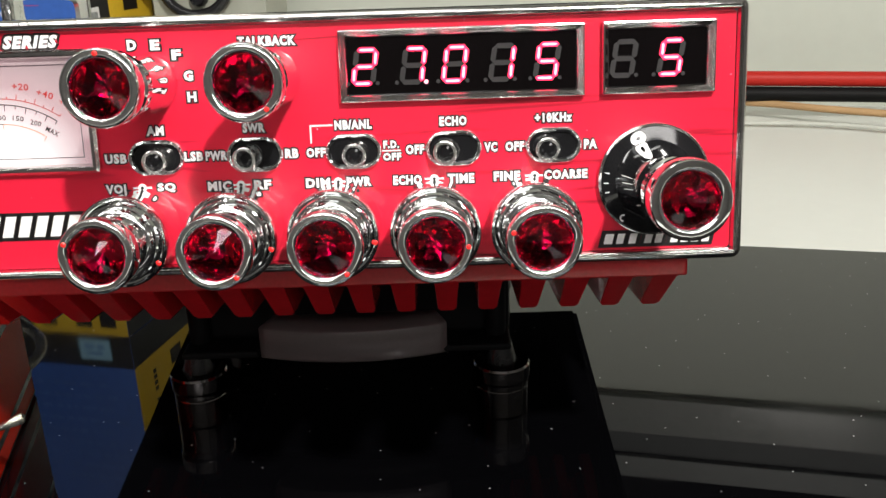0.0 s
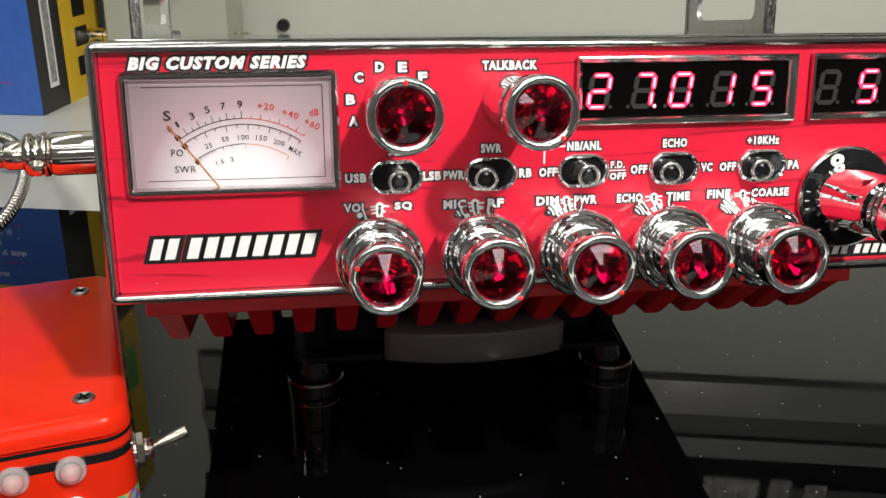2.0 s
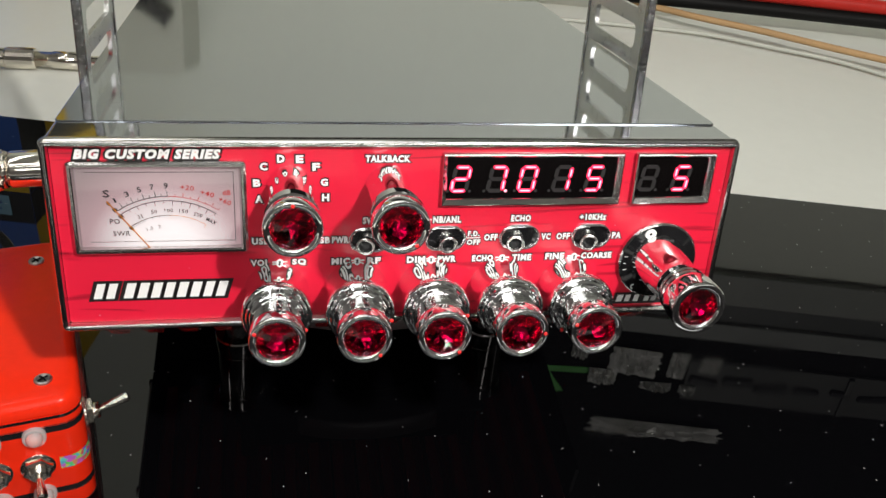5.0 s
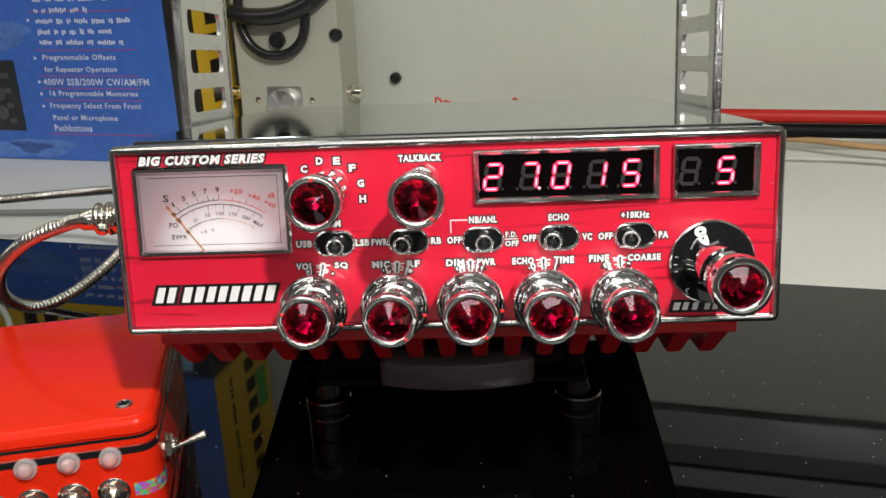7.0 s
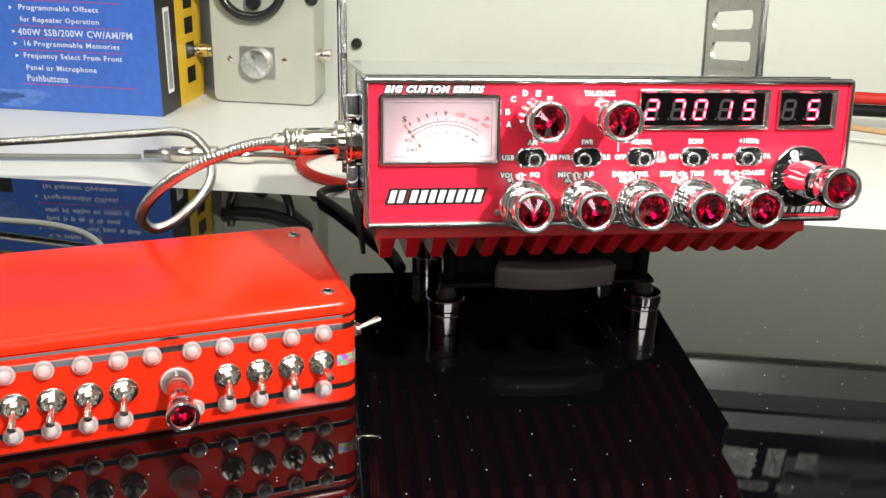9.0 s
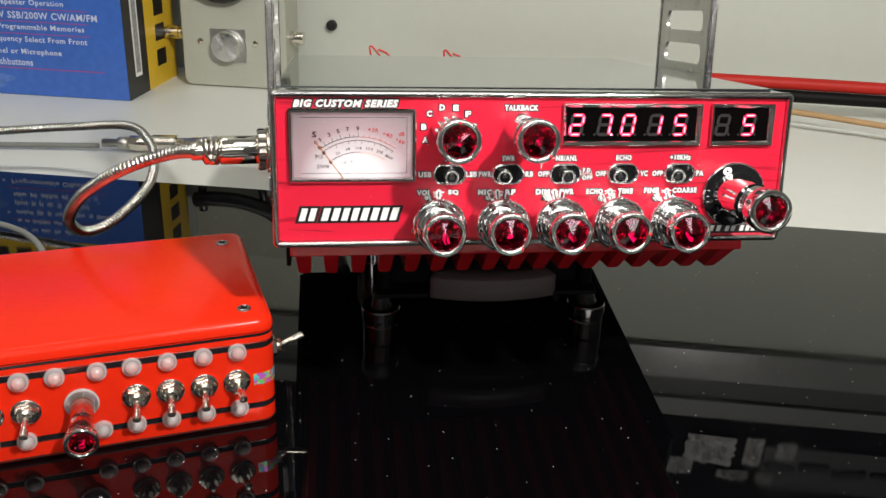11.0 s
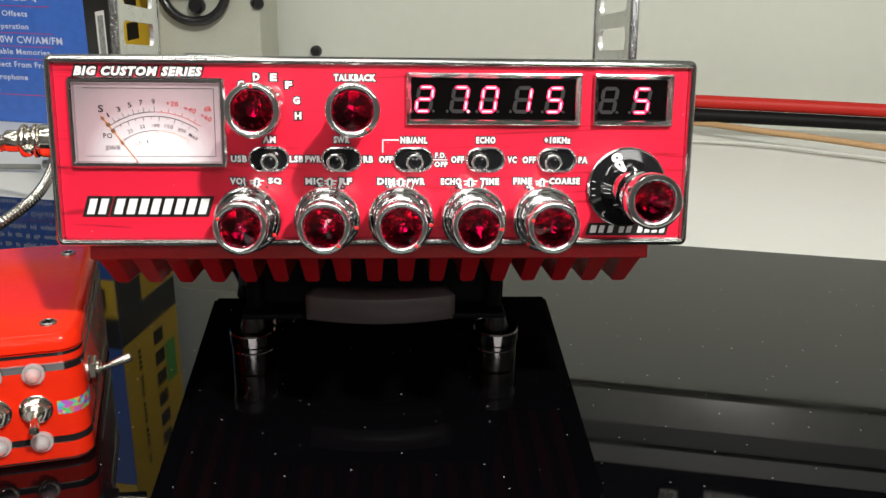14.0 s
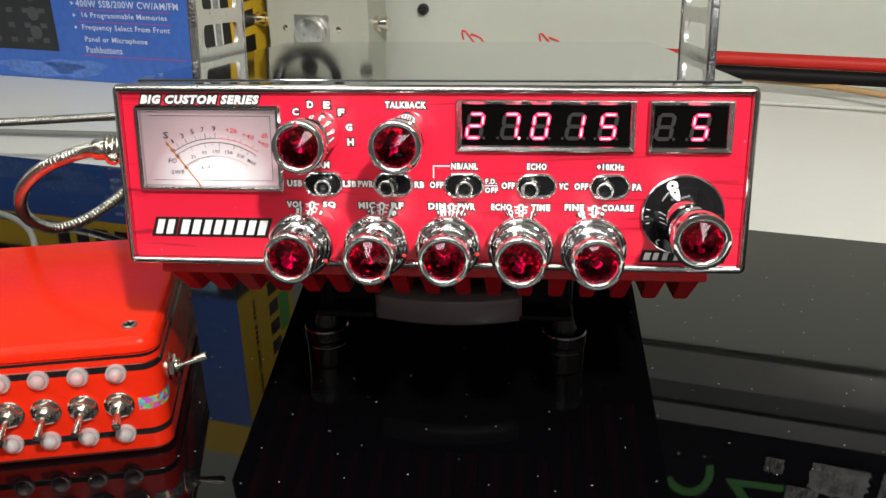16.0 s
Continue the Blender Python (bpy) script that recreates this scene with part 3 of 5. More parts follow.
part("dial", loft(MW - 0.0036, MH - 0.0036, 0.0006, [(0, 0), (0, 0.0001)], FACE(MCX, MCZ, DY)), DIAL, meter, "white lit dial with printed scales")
part("bulb", block(MW - 0.010, 0.0005, 0.0005, 0.0001, pose(MCX, DY - 0.0006, MZ0 + 0.0013)), BULB, meter)
part("pane", loft(MW - 0.004, MH - 0.004, 0.0006, [(0, 0.0008), (0, 0.0009)], FACE(MCX, MCZ, -0.0011)), PANE, meter)


def mp(u, v):
    """Dial place from shares of the frame, from its upper left corner."""
    return MX0 + u * MW, MZ1 - v * MH


ACX, ACZ = MX0 + 0.0260, MZ1 - 0.0342


def arc(bm, rad, a0, a1, th, mi=0, n=28):
    pts = []
    for k in range(n + 1):
        a = radians(a0 + (a1 - a0) * k / n)
        pts.append([(ACX + r * math.sin(a), DY - 0.0003, ACZ + r * math.cos(a)) for r in (rad - th / 2, rad + th / 2)])
    for p, q in zip(pts, pts[1:]):
        quad(bm, [p[0], q[0], q[1], p[1]], mi)


def tick(bm, a, r0, r1, th, mi=0):
    a = radians(a)
    s, c = math.sin(a), math.cos(a)
    quad(bm, [(ACX + r0 * s - th / 2 * c, DY - 0.0003, ACZ + r0 * c + th / 2 * s), (ACX + r0 * s + th / 2 * c, DY - 0.0003, ACZ + r0 * c - th / 2 * s),
              (ACX + r1 * s + th / 2 * c, DY - 0.0003, ACZ + r1 * c - th / 2 * s), (ACX + r1 * s - th / 2 * c, DY - 0.0003, ACZ + r1 * c + th / 2 * s)], mi)


bm = bmesh.new()
arc(bm, 0.0237, -34.5, 0, 0.00022)
arc(bm, 0.0237, 0, 35, 0.00018, 1)
arc(bm, 0.0224, -34.5, 35, 0.00022)
arc(bm, 0.0180, -34, 2, 0.0002)
arc(bm, 0.0180, 2, 34, 0.00016, 2)
for k in range(10):
    tick(bm, -34.5 + k * 3.83, 0.0237, 0.0253 if k % 2 else 0.0245, 0.00018)
for k in range(7):
    tick(bm, 5 + k * 5, 0.0237, 0.0249 if k % 2 else 0.0243, 0.00018, 1)
for k in range(12):
    tick(bm, -34.5 + k * 6.32, 0.0224, 0.0210 if k % 2 == 0 else 0.0216, 0.00018)
for k in range(8):
    tick(bm, -33 + k * 2.4 + (k > 5) * (k - 5) * 4, 0.0180, 0.0173, 0.00016)
tick(bm, 2, 0.0180, 0.0166, 0.00016, 2)
tick(bm, 34, 0.0180, 0.0168, 0.00016, 2)
for r0, r1 in ((0.0237, 0.0249), (0.0213, 0.0225), (0.0169, 0.0181)):
    tick(bm, -36, r0, r1, 0.0010)
# thin printed border
for x0, z0, x1, z1 in ((0.10, 0.12, 0.925, 0.12), (0.925, 0.12, 0.925, 0.87), (0.10, 0.87, 0.925, 0.87)):
    a, b = mp(x0, z0), mp(x1, z1)
    bars(bm, [((a[0] + b[0]) / 2, (a[1] + b[1]) / 2, abs(b[0] - a[0]) + 0.00016, abs(b[1] - a[1]) + 0.00016, 0)], 0.0003, 0, FACE(0, 0, DY))
part("scale", bm, [BLACK_INK, RED_INK, ORANGE], meter, "black and red printed meter scales")
for txt, u, v, w, h, rot, mt in (("S", .206, .345, .0017, .0022, 0, BLACK_INK), ("1", .250, .415, .0005, .0014, 28, BLACK_INK), ("3", .319, .350, .0011, .0016, 20, BLACK_INK), ("5", .390, .303, .0011, .0016, 12, BLACK_INK), ("7", .463, .276, .0011, .0016, 5, BLACK_INK), ("9", .541, .264, .0011, .0017, 0, BLACK_INK),
                                 ("+20", .660, .285, .0037, .0015, -7, RED_INK), ("+40", .772, .350, .0038, .0015, -18, RED_INK), ("+60", .872, .434, .0036, .0015, -26, RED_INK), ("dB", .883, .340, .0022, .0015, 0, RED_INK), ("0", .215, .452, .0009, .0013, 32, BLACK_INK),
                                 ("PO", .240, .643, .0027, .0016, 0, BLACK_INK), ("SWR", .273, .777, .0047, .0016, 0, BLACK_INK), ("25", .385, .591, .0016, .0012, 16, BLACK_INK), ("50", .464, .541, .0016, .0012, 8, BLACK_INK), ("100", .549, .529, .0024, .0012, 0, BLACK_INK), ("150", .632, .539, .0025, .0012, -8, BLACK_INK), ("200", .713, .580, .0025, .0012, -16, BLACK_INK), ("MAX", .787, .652, .0031, .0012, -30, BLACK_INK), ("1.5", .433, .725, .0018, .0010, 14, BLACK_INK), ("2", .490, .705, .0008, .0010, 6, BLACK_INK)):
    x, z = mp(u, v)
    part("dial_figure", letters(txt, w, h, FACE(x, z, DY - 0.0002) @ pose(0, 0, 0, 0, 0, rot), 0.014), mt, meter)
a, b = Vector((*mp(.205, .42), 0)), Vector((*mp(.43, .945), 0))
d = (b - a).normalized()
n = Vector((-d.y, d.x, 0)) * 0.00016
bm = bmesh.new()
loops_mesh([[(p.x, yy, p.y) for p, yy in ((e + n, DY - 0.0008), (e - n, DY - 0.0008), (e - n, DY - 0.0005), (e + n, DY - 0.0005))] for e in (a, b)], bm=bm)
part("needle", bm, ORANGE, meter, "thin orange needle")

# ---- LED number displays ----
SEGS = {"0": "abcdef", "1": "bc", "2": "abged", "5": "afgcd", "7": "abc", "8": "", " ": ""}


def segment(parent, x0, z0, x1, z1, th, lit, y):
    d = Vector((x1 - x0, z1 - z0))
    d.normalize()
    nx, nz = -d.y * th / 2, d.x * th / 2
    g = th * 0.5
    pts = [(x0 + d.x * 0.1 * g, z0 + d.y * 0.1 * g), (x0 + d.x * g - nx, z0 + d.y * g - nz), (x1 - d.x * g - nx, z1 - d.y * g - nz), (x1 - d.x * 0.1 * g, z1 - d.y * 0.1 * g), (x1 - d.x * g + nx, z1 - d.y * g + nz), (x0 + d.x * g + nx, z0 + d.y * g + nz)]
    bm = loops_mesh([[(px, y + 0.0002, pz) for px, pz in pts], [(px, y, pz) for px, pz in pts]])
    if lit:
        mx, mz = (x0 + x1) / 2, (z0 + z1) / 2
        core = [(mx + (px - mx) * 0.80 - (px - mx) * 0.35 * abs(d.y), y - 0.00005, mz + (pz - mz) * 0.80 - (pz - mz) * 0.35 * abs(d.x)) for px, pz in pts]
        loops_mesh([[(px, y + 0.0001, pz) for px, _, pz in core], core], bm=bm, mi=1)
    part("segment", bm, [LIT, LIT_CORE] if lit else UNLIT, parent)


def digit(ch, x, z, parent, dot=0, w=0.0044, h=0.0074, y=-0.0002):
    """Seven leaning segments; lit ones glow."""
    ends = {"a": (-1, 1, 1, 1), "b": (1, 1, 1, 0), "c": (1, 0, 1, -1), "d": (-1, -1, 1, -1), "e": (-1, 0, -1, -1), "f": (-1, 1, -1, 0), "g": (-1, 0, 1, 0)}
    for q, (x0, z0, x1, z1) in ends.items():
        p = [(x + xx * w / 2 + zz * h / 2 * 0.16, z + zz * h / 2) for xx, zz in ((x0, z0), (x1, z1))]
        segment(parent, *p[0], *p[1], 0.00115, q in SEGS[ch], y)
    part("decimal_point", lathe([(0.00048, 0), (0.00046, 0.0001)], 10, FACE(x + w * 0.62, z - h / 2, y)), LIT_CORE if dot == 2 else UNLIT, parent)
    part("decimal_point", lathe([(0.00048, 0), (0.00046, 0.0001)], 10, FACE(x - w * 0.88, z - h / 2, y)), UNLIT, parent)


def display(x0, x1, figures, label):
    cx, z0, z1 = (x0 + x1) / 2, 0.1245, 0.1408
    d = part("display", smooth(loft(x1 - x0, z1 - z0, 0.0004, [(0, 0), (0, 0.0013), (0.0002, 0.0017), (0.0005, 0.0018), (0.0009, 0.0013), (0.0014, 0.0008), (0.0018, 0.0003), (0.0020, -0.0002)], FACE(cx, (z0 + z1) / 2, YF), cap_first=False, cap_last=False), 28), WORN_CHROME, radio, label)
    part("window", loft(x1 - x0 - 0.0036, z1 - z0 - 0.0036, 0.0003, [(0, 0), (0, 0.00005)], FACE(cx, (z0 + z1) / 2, YF)), SMOKE, d)
    for ch, x, dot in figures:
        digit(ch, x, 0.1325, d, dot, y=-0.00075)
    return d


d = display(0.0094, 0.0647, (("2", 0.0152, 0), ("7", 0.0262, 2), ("0", 0.0355, 0), ("1", 0.0462, 0), ("5", 0.0563, 0)), "chrome-framed black display with glowing pink-red digits")
bm = bmesh.new()
for x in (0.0310, 0.0408, 0.0512):
    bars(bm, [(x, 0.1327, 0.00012, 0.0115, 0)], 0.0001, 0, FACE(0, 0, -0.0006))
part("cell_joint", bm, SMOKE, d)
display(0.0685, 0.0941, (("8", 0.0736, 0), ("5", 0.0842, 0)), "small chrome-framed black channel display with one glowing digit")

# ---- lever switches ----


def lever_switch(x, z, dx, dz):
    s = part("switch", smooth(loft(0.0130, 0.0082, 0.0041, [(0, 0), (0, 0.0006), (0.0002, 0.0010), (0.0005, 0.0012), (0.0008, 0.0011), (0.0010, 0.0008), (0.0012, 0.0003)], FACE(x, z, YF), seg=10, cap_first=False, cap_last=False)), CHROME, radio, "chrome-rimmed oval lever switch")
    part("well", loft(0.0112, 0.0064, 0.0032, [(0, 0.0), (0, 0.0002)], FACE(x, z, YF), seg=10), BLACK_GLOSS, s)
    m = FACE(x + dx * 0.5, z + dz * 0.5, YF) @ pose(0, 0, 0, -dz * 4500, dx * 4500, 0)
    bm = lathe([(0.0027, 0.0002), (0.0023, 0.0012), (0.0022, 0.0024), (0.0026, 0.0034), (0.0028, 0.0039), (0.00275, 0.0043), (0.0025, 0.0045), (0.0021, 0.0045), (0.0018, 0.0041), (0.0017, 0.0034)], 28, m, cap_first=False, cap_last=False)
    part("lever", smooth(bm), LEVER, s)
    part("lever_tip", lathe([(0.0017, 0.0035), (0.0010, 0.0037)], 20, m), BLACK_GLOSS, s)


for x, dx in ((-0.0335, 0.0006), (-0.0109, -0.0022), (0.0117, 0.0005), (0.0347, -0.0025), (0.0576, -0.0021)):
    lever_switch(x, 0.1136, dx, -0.0008)

# ---- gem knobs ----


def gem(parent, x, z, c, r=0.0056):
    """A pointed round stone of cut glass: flat wedges to a low point in front, a deep foiled back of broken facets."""
    rnd = random.Random(round((x * 7 + z * 3) * 1e5))
    turn, n = rnd.uniform(0, 30), 12
    bm = bmesh.new()

    def ring(share, up, half, jit=0.0):
        return [bm.verts.new((r * share * math.cos(radians(turn + 360 * (k + half) / n)), r * share * math.sin(radians(turn + 360 * (k + half) / n)), c + up + rnd.uniform(-jit, jit))) for k in range(n)]
    top, low = ring(1.0, -0.0007, 0.0), ring(1.0, -0.0011, 0.0)
    mid, deep = ring(0.62, -0.0026, 0.5, 0.00016), ring(0.27, -0.0038, 0.0, 0.00016)
    tip, keel = bm.verts.new((0, 0, c + 0.0008)), bm.verts.new((0, 0, c - 0.0045))
    for k in range(n):
        j, p = (k + 1) % n, (k - 1) % n
        bm.faces.new((top[k], top[j], tip))
        bm.faces.new((low[k], low[j], top[j], top[k])).material_index = 1
        for f in ((low[j], low[k], mid[k]), (low[k], mid[p], mid[k]), (mid[k], mid[p], deep[k]), (mid[k], deep[k], deep[j]), (deep[j], deep[k], keel)):
            bm.faces.new(f).material_index = 1
    bmesh.ops.recalc_face_normals(bm, faces=bm.faces)
    bmesh.ops.transform(bm, matrix=FACE(x, z), verts=bm.verts)
    return part("gem", bm, [GEM, GEM_FOIL], parent, "faceted red stone")


def rim_flat(c1, r=0.0078):
    """Flat polished front ring with a thin inner chamfer round the stone."""
    return [(r, c1 - 0.0008), (r - 0.0001, c1 - 0.0003), (r - 0.0003, c1 - 0.00006), (0.0074, c1), (0.0068, c1 + 0.00002), (0.0063, c1 - 0.00002), (0.0060, c1 - 0.0002), (0.0057, c1 - 0.0006), (0.0056, c1 - 0.0011), (0.0056, c1 - 0.0024)]


def cap_profile(c0, c1, rs):
    """Grooved neck from c0, ending in the wide cap at c1."""
    p = [(rs, c0), (rs, c1 - 0.0128)]
    for k in range(3):
        c = c1 - 0.0122 + 0.0018 * k
        p += [(rs + 0.0006 + 0.0003 * k, c), (rs + 0.0009 + 0.0003 * k, c + 0.0005), (rs + 0.0007 + 0.0003 * k, c + 0.0011), (rs + 0.0001 + 0.0003 * k, c + 0.0014)]
    p += [(0.0068, c1 - 0.0066), (0.0075, c1 - 0.0052), (0.0078, c1 - 0.0036)] + rim_flat(c1)
    return p


def dot_on(parent, x, z, c, r, deg):
    a = radians(deg)
    bm = lathe([(0.00055, 0), (0.00055, 0.00015), (0.0003, 0.0003)], 10, FACE(x + r * math.sin(a), z + r * math.cos(a)) @ pose(0, 0, c))
    part("pointer_dot", bm, RED_DOT, parent, "red pointer dot")


def plain_knob(x, z, c1, dot):
    k = part("knob", smooth(lathe([(0.0067, 0.0006), (0.0065, 0.0012), (0.0063, 0.0040), (0.0061, 0.0080)] + cap_profile(0.0085, c1, 0.0060), 40, FACE(x, z), cap_last=False, cap_first=False)), CHROME, radio, "turned chrome knob with a red gem")
    gem(k, x, z, c1 - 0.0006)
    dot_on(k, x, z, c1, 0.0067, dot)


plain_knob(-0.0341, 0.1302, 0.0306, 0)
plain_knob(-0.0062, 0.1304, 0.0306, 140)


def twin_knob(x, z, c1, dot, rear_dot):
    base = part("rear_knob", smooth(lathe([(0.0096, 0.0006), (0.0095, 0.0012), (0.0094, 0.0118), (0.0098, 0.0126), (0.0101, 0.0136), (0.0101, 0.0150), (0.0098, 0.0158), (0.0094, 0.0161), (0.0092, 0.0158), (0.0089, 0.0163), (0.0086, 0.0168), (0.0083, 0.0169), (0.0081, 0.0166), (0.0078, 0.0171), (0.0074, 0.0176), (0.0066, 0.0179)], 48, FACE(x, z), cap_first=False)), CHROME, radio, "wide chrome rear knob ring")
    dot_on(base, x, z, 0.0159, 0.0094, rear_dot)
    k = part("knob", smooth(lathe([(0.0062, 0.0178), (0.0066, 0.0182), (0.0068, 0.0189), (0.0065, 0.0193), (0.0068, 0.0198), (0.0070, 0.0207), (0.0067, 0.0211), (0.0070, 0.0216), (0.0072, 0.0226), (0.0069, 0.0231), (0.0071, c1 - 0.0064), (0.0075, c1 - 0.0055), (0.0078, c1 - 0.0042)] + rim_flat(c1), 48, FACE(x, z), cap_first=False, cap_last=False)), CHROME, radio, "turned chrome knob with a red gem")
    gem(k, x, z, c1 - 0.0006)
    dot_on(k, x, z, c1, 0.0067, dot)


for x, dot, rd in ((-0.0386, -65, 120), (-0.0148, 140, 105), (0.0076, 140, 100), (0.0300, 92, 200), (0.0521, -70, 215)):
    twin_knob(x, 0.0968, 0.0302, dot, rd)

# tuning knob on its dial plate
DX, DZ = 0.0806, 0.1050
plate = part("tuning_plate", smooth(lathe([(0.0128, 0.0006), (0.0128, 0.0016), (0.0122, 0.0023), (0.0100, 0.0027), (0.0086, 0.0030), (0.0076, 0.0042), (0.0070, 0.0060)], 56, FACE(DX, DZ), cap_first=False)), BLACK_GLOSS, radio, "round glossy black plate behind the tuning knob")
part("plate_rim", smooth(lathe([(0.0129, 0.0005), (0.0130, 0.0012), (0.0129, 0.0018), (0.0126, 0.0021), (0.0123, 0.0023)], 56, FACE(DX, DZ), cap_first=False, cap_last=False)), WORN_CHROME, plate, "thin chrome edge")
c1 = 0.0335
k = part("tuning_knob", smooth(lathe([(0.0092, 0.0028), (0.0088, 0.0040), (0.0081, 0.0070), (0.0077, 0.0110), (0.0073, 0.0160), (0.0071, 0.0205), (0.0074, 0.0210), (0.0076, 0.0220), (0.0073, 0.0226), (0.0076, 0.0232), (0.0078, 0.0242), (0.0075, 0.0248), (0.0079, 0.0258), (0.0082, 0.0275)] + rim_flat(c1, 0.0082), 48, FACE(DX, DZ), cap_first=False, cap_last=False)), CHROME, radio, "long chrome tuning knob with a red gem")
gem(k, DX, DZ, c1 - 0.0006)
# plate marks: white nought at top, hook below; short side strokes are painted reflections
bm = loops_mesh([[(q * math.cos(2 * math.pi * k / 28), q * math.sin(2 * math.pi * k / 28), c) for k in range(28)] for q, c in ((0.00045, 0.0025), (0.00045, 0.00285), (0.0016, 0.00285), (0.0016, 0.0022))], False, False, FACE(DX - 0.0040, DZ + 0.0096) @ pose(0, 0, 0, 0, 0, 22) @ Matrix.Diagonal((1.12, 0.95, 1, 1)))
part("ring_mark", bm, WHITE_INK, plate, "white printed ring mark")
bm = bmesh.new()
for a, w in ((80, 0.0002), (92, 0.0002), (103, 0.0002)):
    bars(bm, [(0, 0.0112, w, 0.0011, 0)], 0.0027, m=FACE(DX, DZ) @ pose(0, 0, 0, 0, 0, a))
for a in range(0, 200, 40):
    bars(bm, [(0, 0.0007, 0.0005, 0.0003, 0)], 0.0028, m=FACE(DX - 0.0072, DZ - 0.0086) @ pose(0, 0, 0, 0, 0, a))
part("hook_and_glints", bm, WHITE_INK, plate, "white printed hook and painted reflection strokes")

# ---- red finned heat sink under the face ----
sink = part("heat_sink", loft(0.1872, 0.116, 0.0008, [(0.0004, 0.0788), (0, 0.0792), (0, 0.0852), (0.0004, 0.0856)], pose(-0.0011, 0.069, 0)), SINK, radio, "dark red painted heat sink with tapered fins")
NF = 17
for i in range(NF):
    x = -0.0896 + i * (0.1770 / (NF - 1))
    wt, wb, t0, t1 = 0.0034, 0.0026, 0.0792, 0.0663
    prof = [(-wt - 0.0009, t0), (-wt + 0.0003, t0 - 0.0012), (-wb, t1 + 0.0010), (-wb + 0.0008, t1), (wb - 0.0008, t1), (wb, t1 + 0.0010), (wt - 0.0003, t0 - 0.0012), (wt + 0.0009, t0)]
    slope = [(x + px, 0.0122 + (t0 - pz) * 1.42, pz) for px, pz in prof]
    bm = loops_mesh([[(x + (q[0] - x) * 0.95, q[1] - 0.0004, q[2]) for q in slope], slope, [(x + px, 0.127, pz) for px, pz in prof]])
    part("fin", bm, SINK, sink)

# ---- microphone socket and plug on the side ----
SOCK = pose(-0.1, 0.062, 0.1135, 0, -90, 8)
for dz in (-0.016, 0.016):
    bm = block(0.011, 0.013, 0.0052, 0.001, pose(-0.0995, 0.062, 0.1135 + dz, 0, -90, 0))
    part("side_bolt", smooth(bm), CHROME, radio)
    part("side_bolt_well", lathe([(0.0032, 0.0052), (0.0026, 0.0055)], 14, pose(-0.0995, 0.062, 0.1135 + dz, 0, -90, 0)), BLACK_PLASTIC, radio)
bm = lathe([(0.0100, 0), (0.0104, 0.001), (0.0104, 0.004), (0.0098, 0.0046), (0.0098, 0.006)], 36, SOCK)
part("socket", smooth(bm), NICKEL, radio, "knurled nickel microphone socket")

# ---- flipped-up slotted bracket arms ----
def bracket_arm(sd):
    """Sheet arm with a ladder of round-cornered slots and rough sheared edges."""
    y0, y1, z0, z1, rim_w, rung, n = 0.090, 0.156, 0.095, 0.262, 0.0090, 0.0064, 10
    pitch = (z1 - z0 - rung) / n
    bm = bmesh.new()
    rings = [[(y0, z0), (y1, z0), (y1, z1), (y0, z1)]]
    for q in range(n):
        cz = z0 + rung / 2 + (q + 0.5) * pitch
        rings.append([((y0 + y1) / 2 + a, cz + b) for a, b in rrect(y1 - y0 - 2 * rim_w, pitch - rung, 0.0032, 4)])
    edges = []
    for ring in rings:
        vs = [bm.verts.new((sd * 0.1036, yy, zz)) for yy, zz in ring]
        edges += [bm.edges.new((vs[k], vs[(k + 1) % len(vs)])) for k in range(len(vs))]
    bmesh.ops.triangle_fill(bm, use_beauty=True, use_dissolve=False, edges=edges)
    g = bmesh.ops.extrude_face_region(bm, geom=bm.faces[:])
    for v in g["geom"]:
        if isinstance(v, bmesh.types.BMVert):
            v.co.x += sd * 0.0018
    bmesh.ops.recalc_face_normals(bm, faces=bm.faces)
    arm = part("bracket_arm", bm, PLATED, radio, "slotted plated mounting bracket arm")
    for yy in (y0 - 0.0002, y1 + 0.0002):
        part("sheared_edge", block(0.0032, 0.0030, z1 - z0, 0.0006, pose(sd * 0.1047, yy, z0)), SHEARED, arm, "rough bright sheared edge")


bracket_arm(-1)
bracket_arm(1)

# ---- pedestal mount under the radio ----
mount = thing("pedestal_mount", pose(-0.002, 0, 0), "black mount with grey band and short chrome posts", "mount")
RR = 0.090
band = []
for k in range(25):
    a = radians(-20.3 + 40.6 * k / 24)
    band.append([(0.0025 + r * math.sin(a), 0.081 + RR - r * math.cos(a), z) for r, z in ((RR, 0.0252), (RR + 0.0004, 0.0258), (RR + 0.0004, 0.0358), (RR, 0.0364), (RR - 0.02, 0.0364), (RR - 0.02, 0.0252))])
part("band", smooth(loops_mesh(band)), GREY_RING, mount, "matt grey curved metal band")
part("hub", block(0.107, 0.074, 0.0255, 0.002, pose(0.002, 0.133, 0.0275)), BLACK_PAINT, mount)
part("hub_base", block(0.090, 0.070, 0.010, 0.002, pose(0.002, 0.140, 0.0235)), BLACK_PAINT, mount)
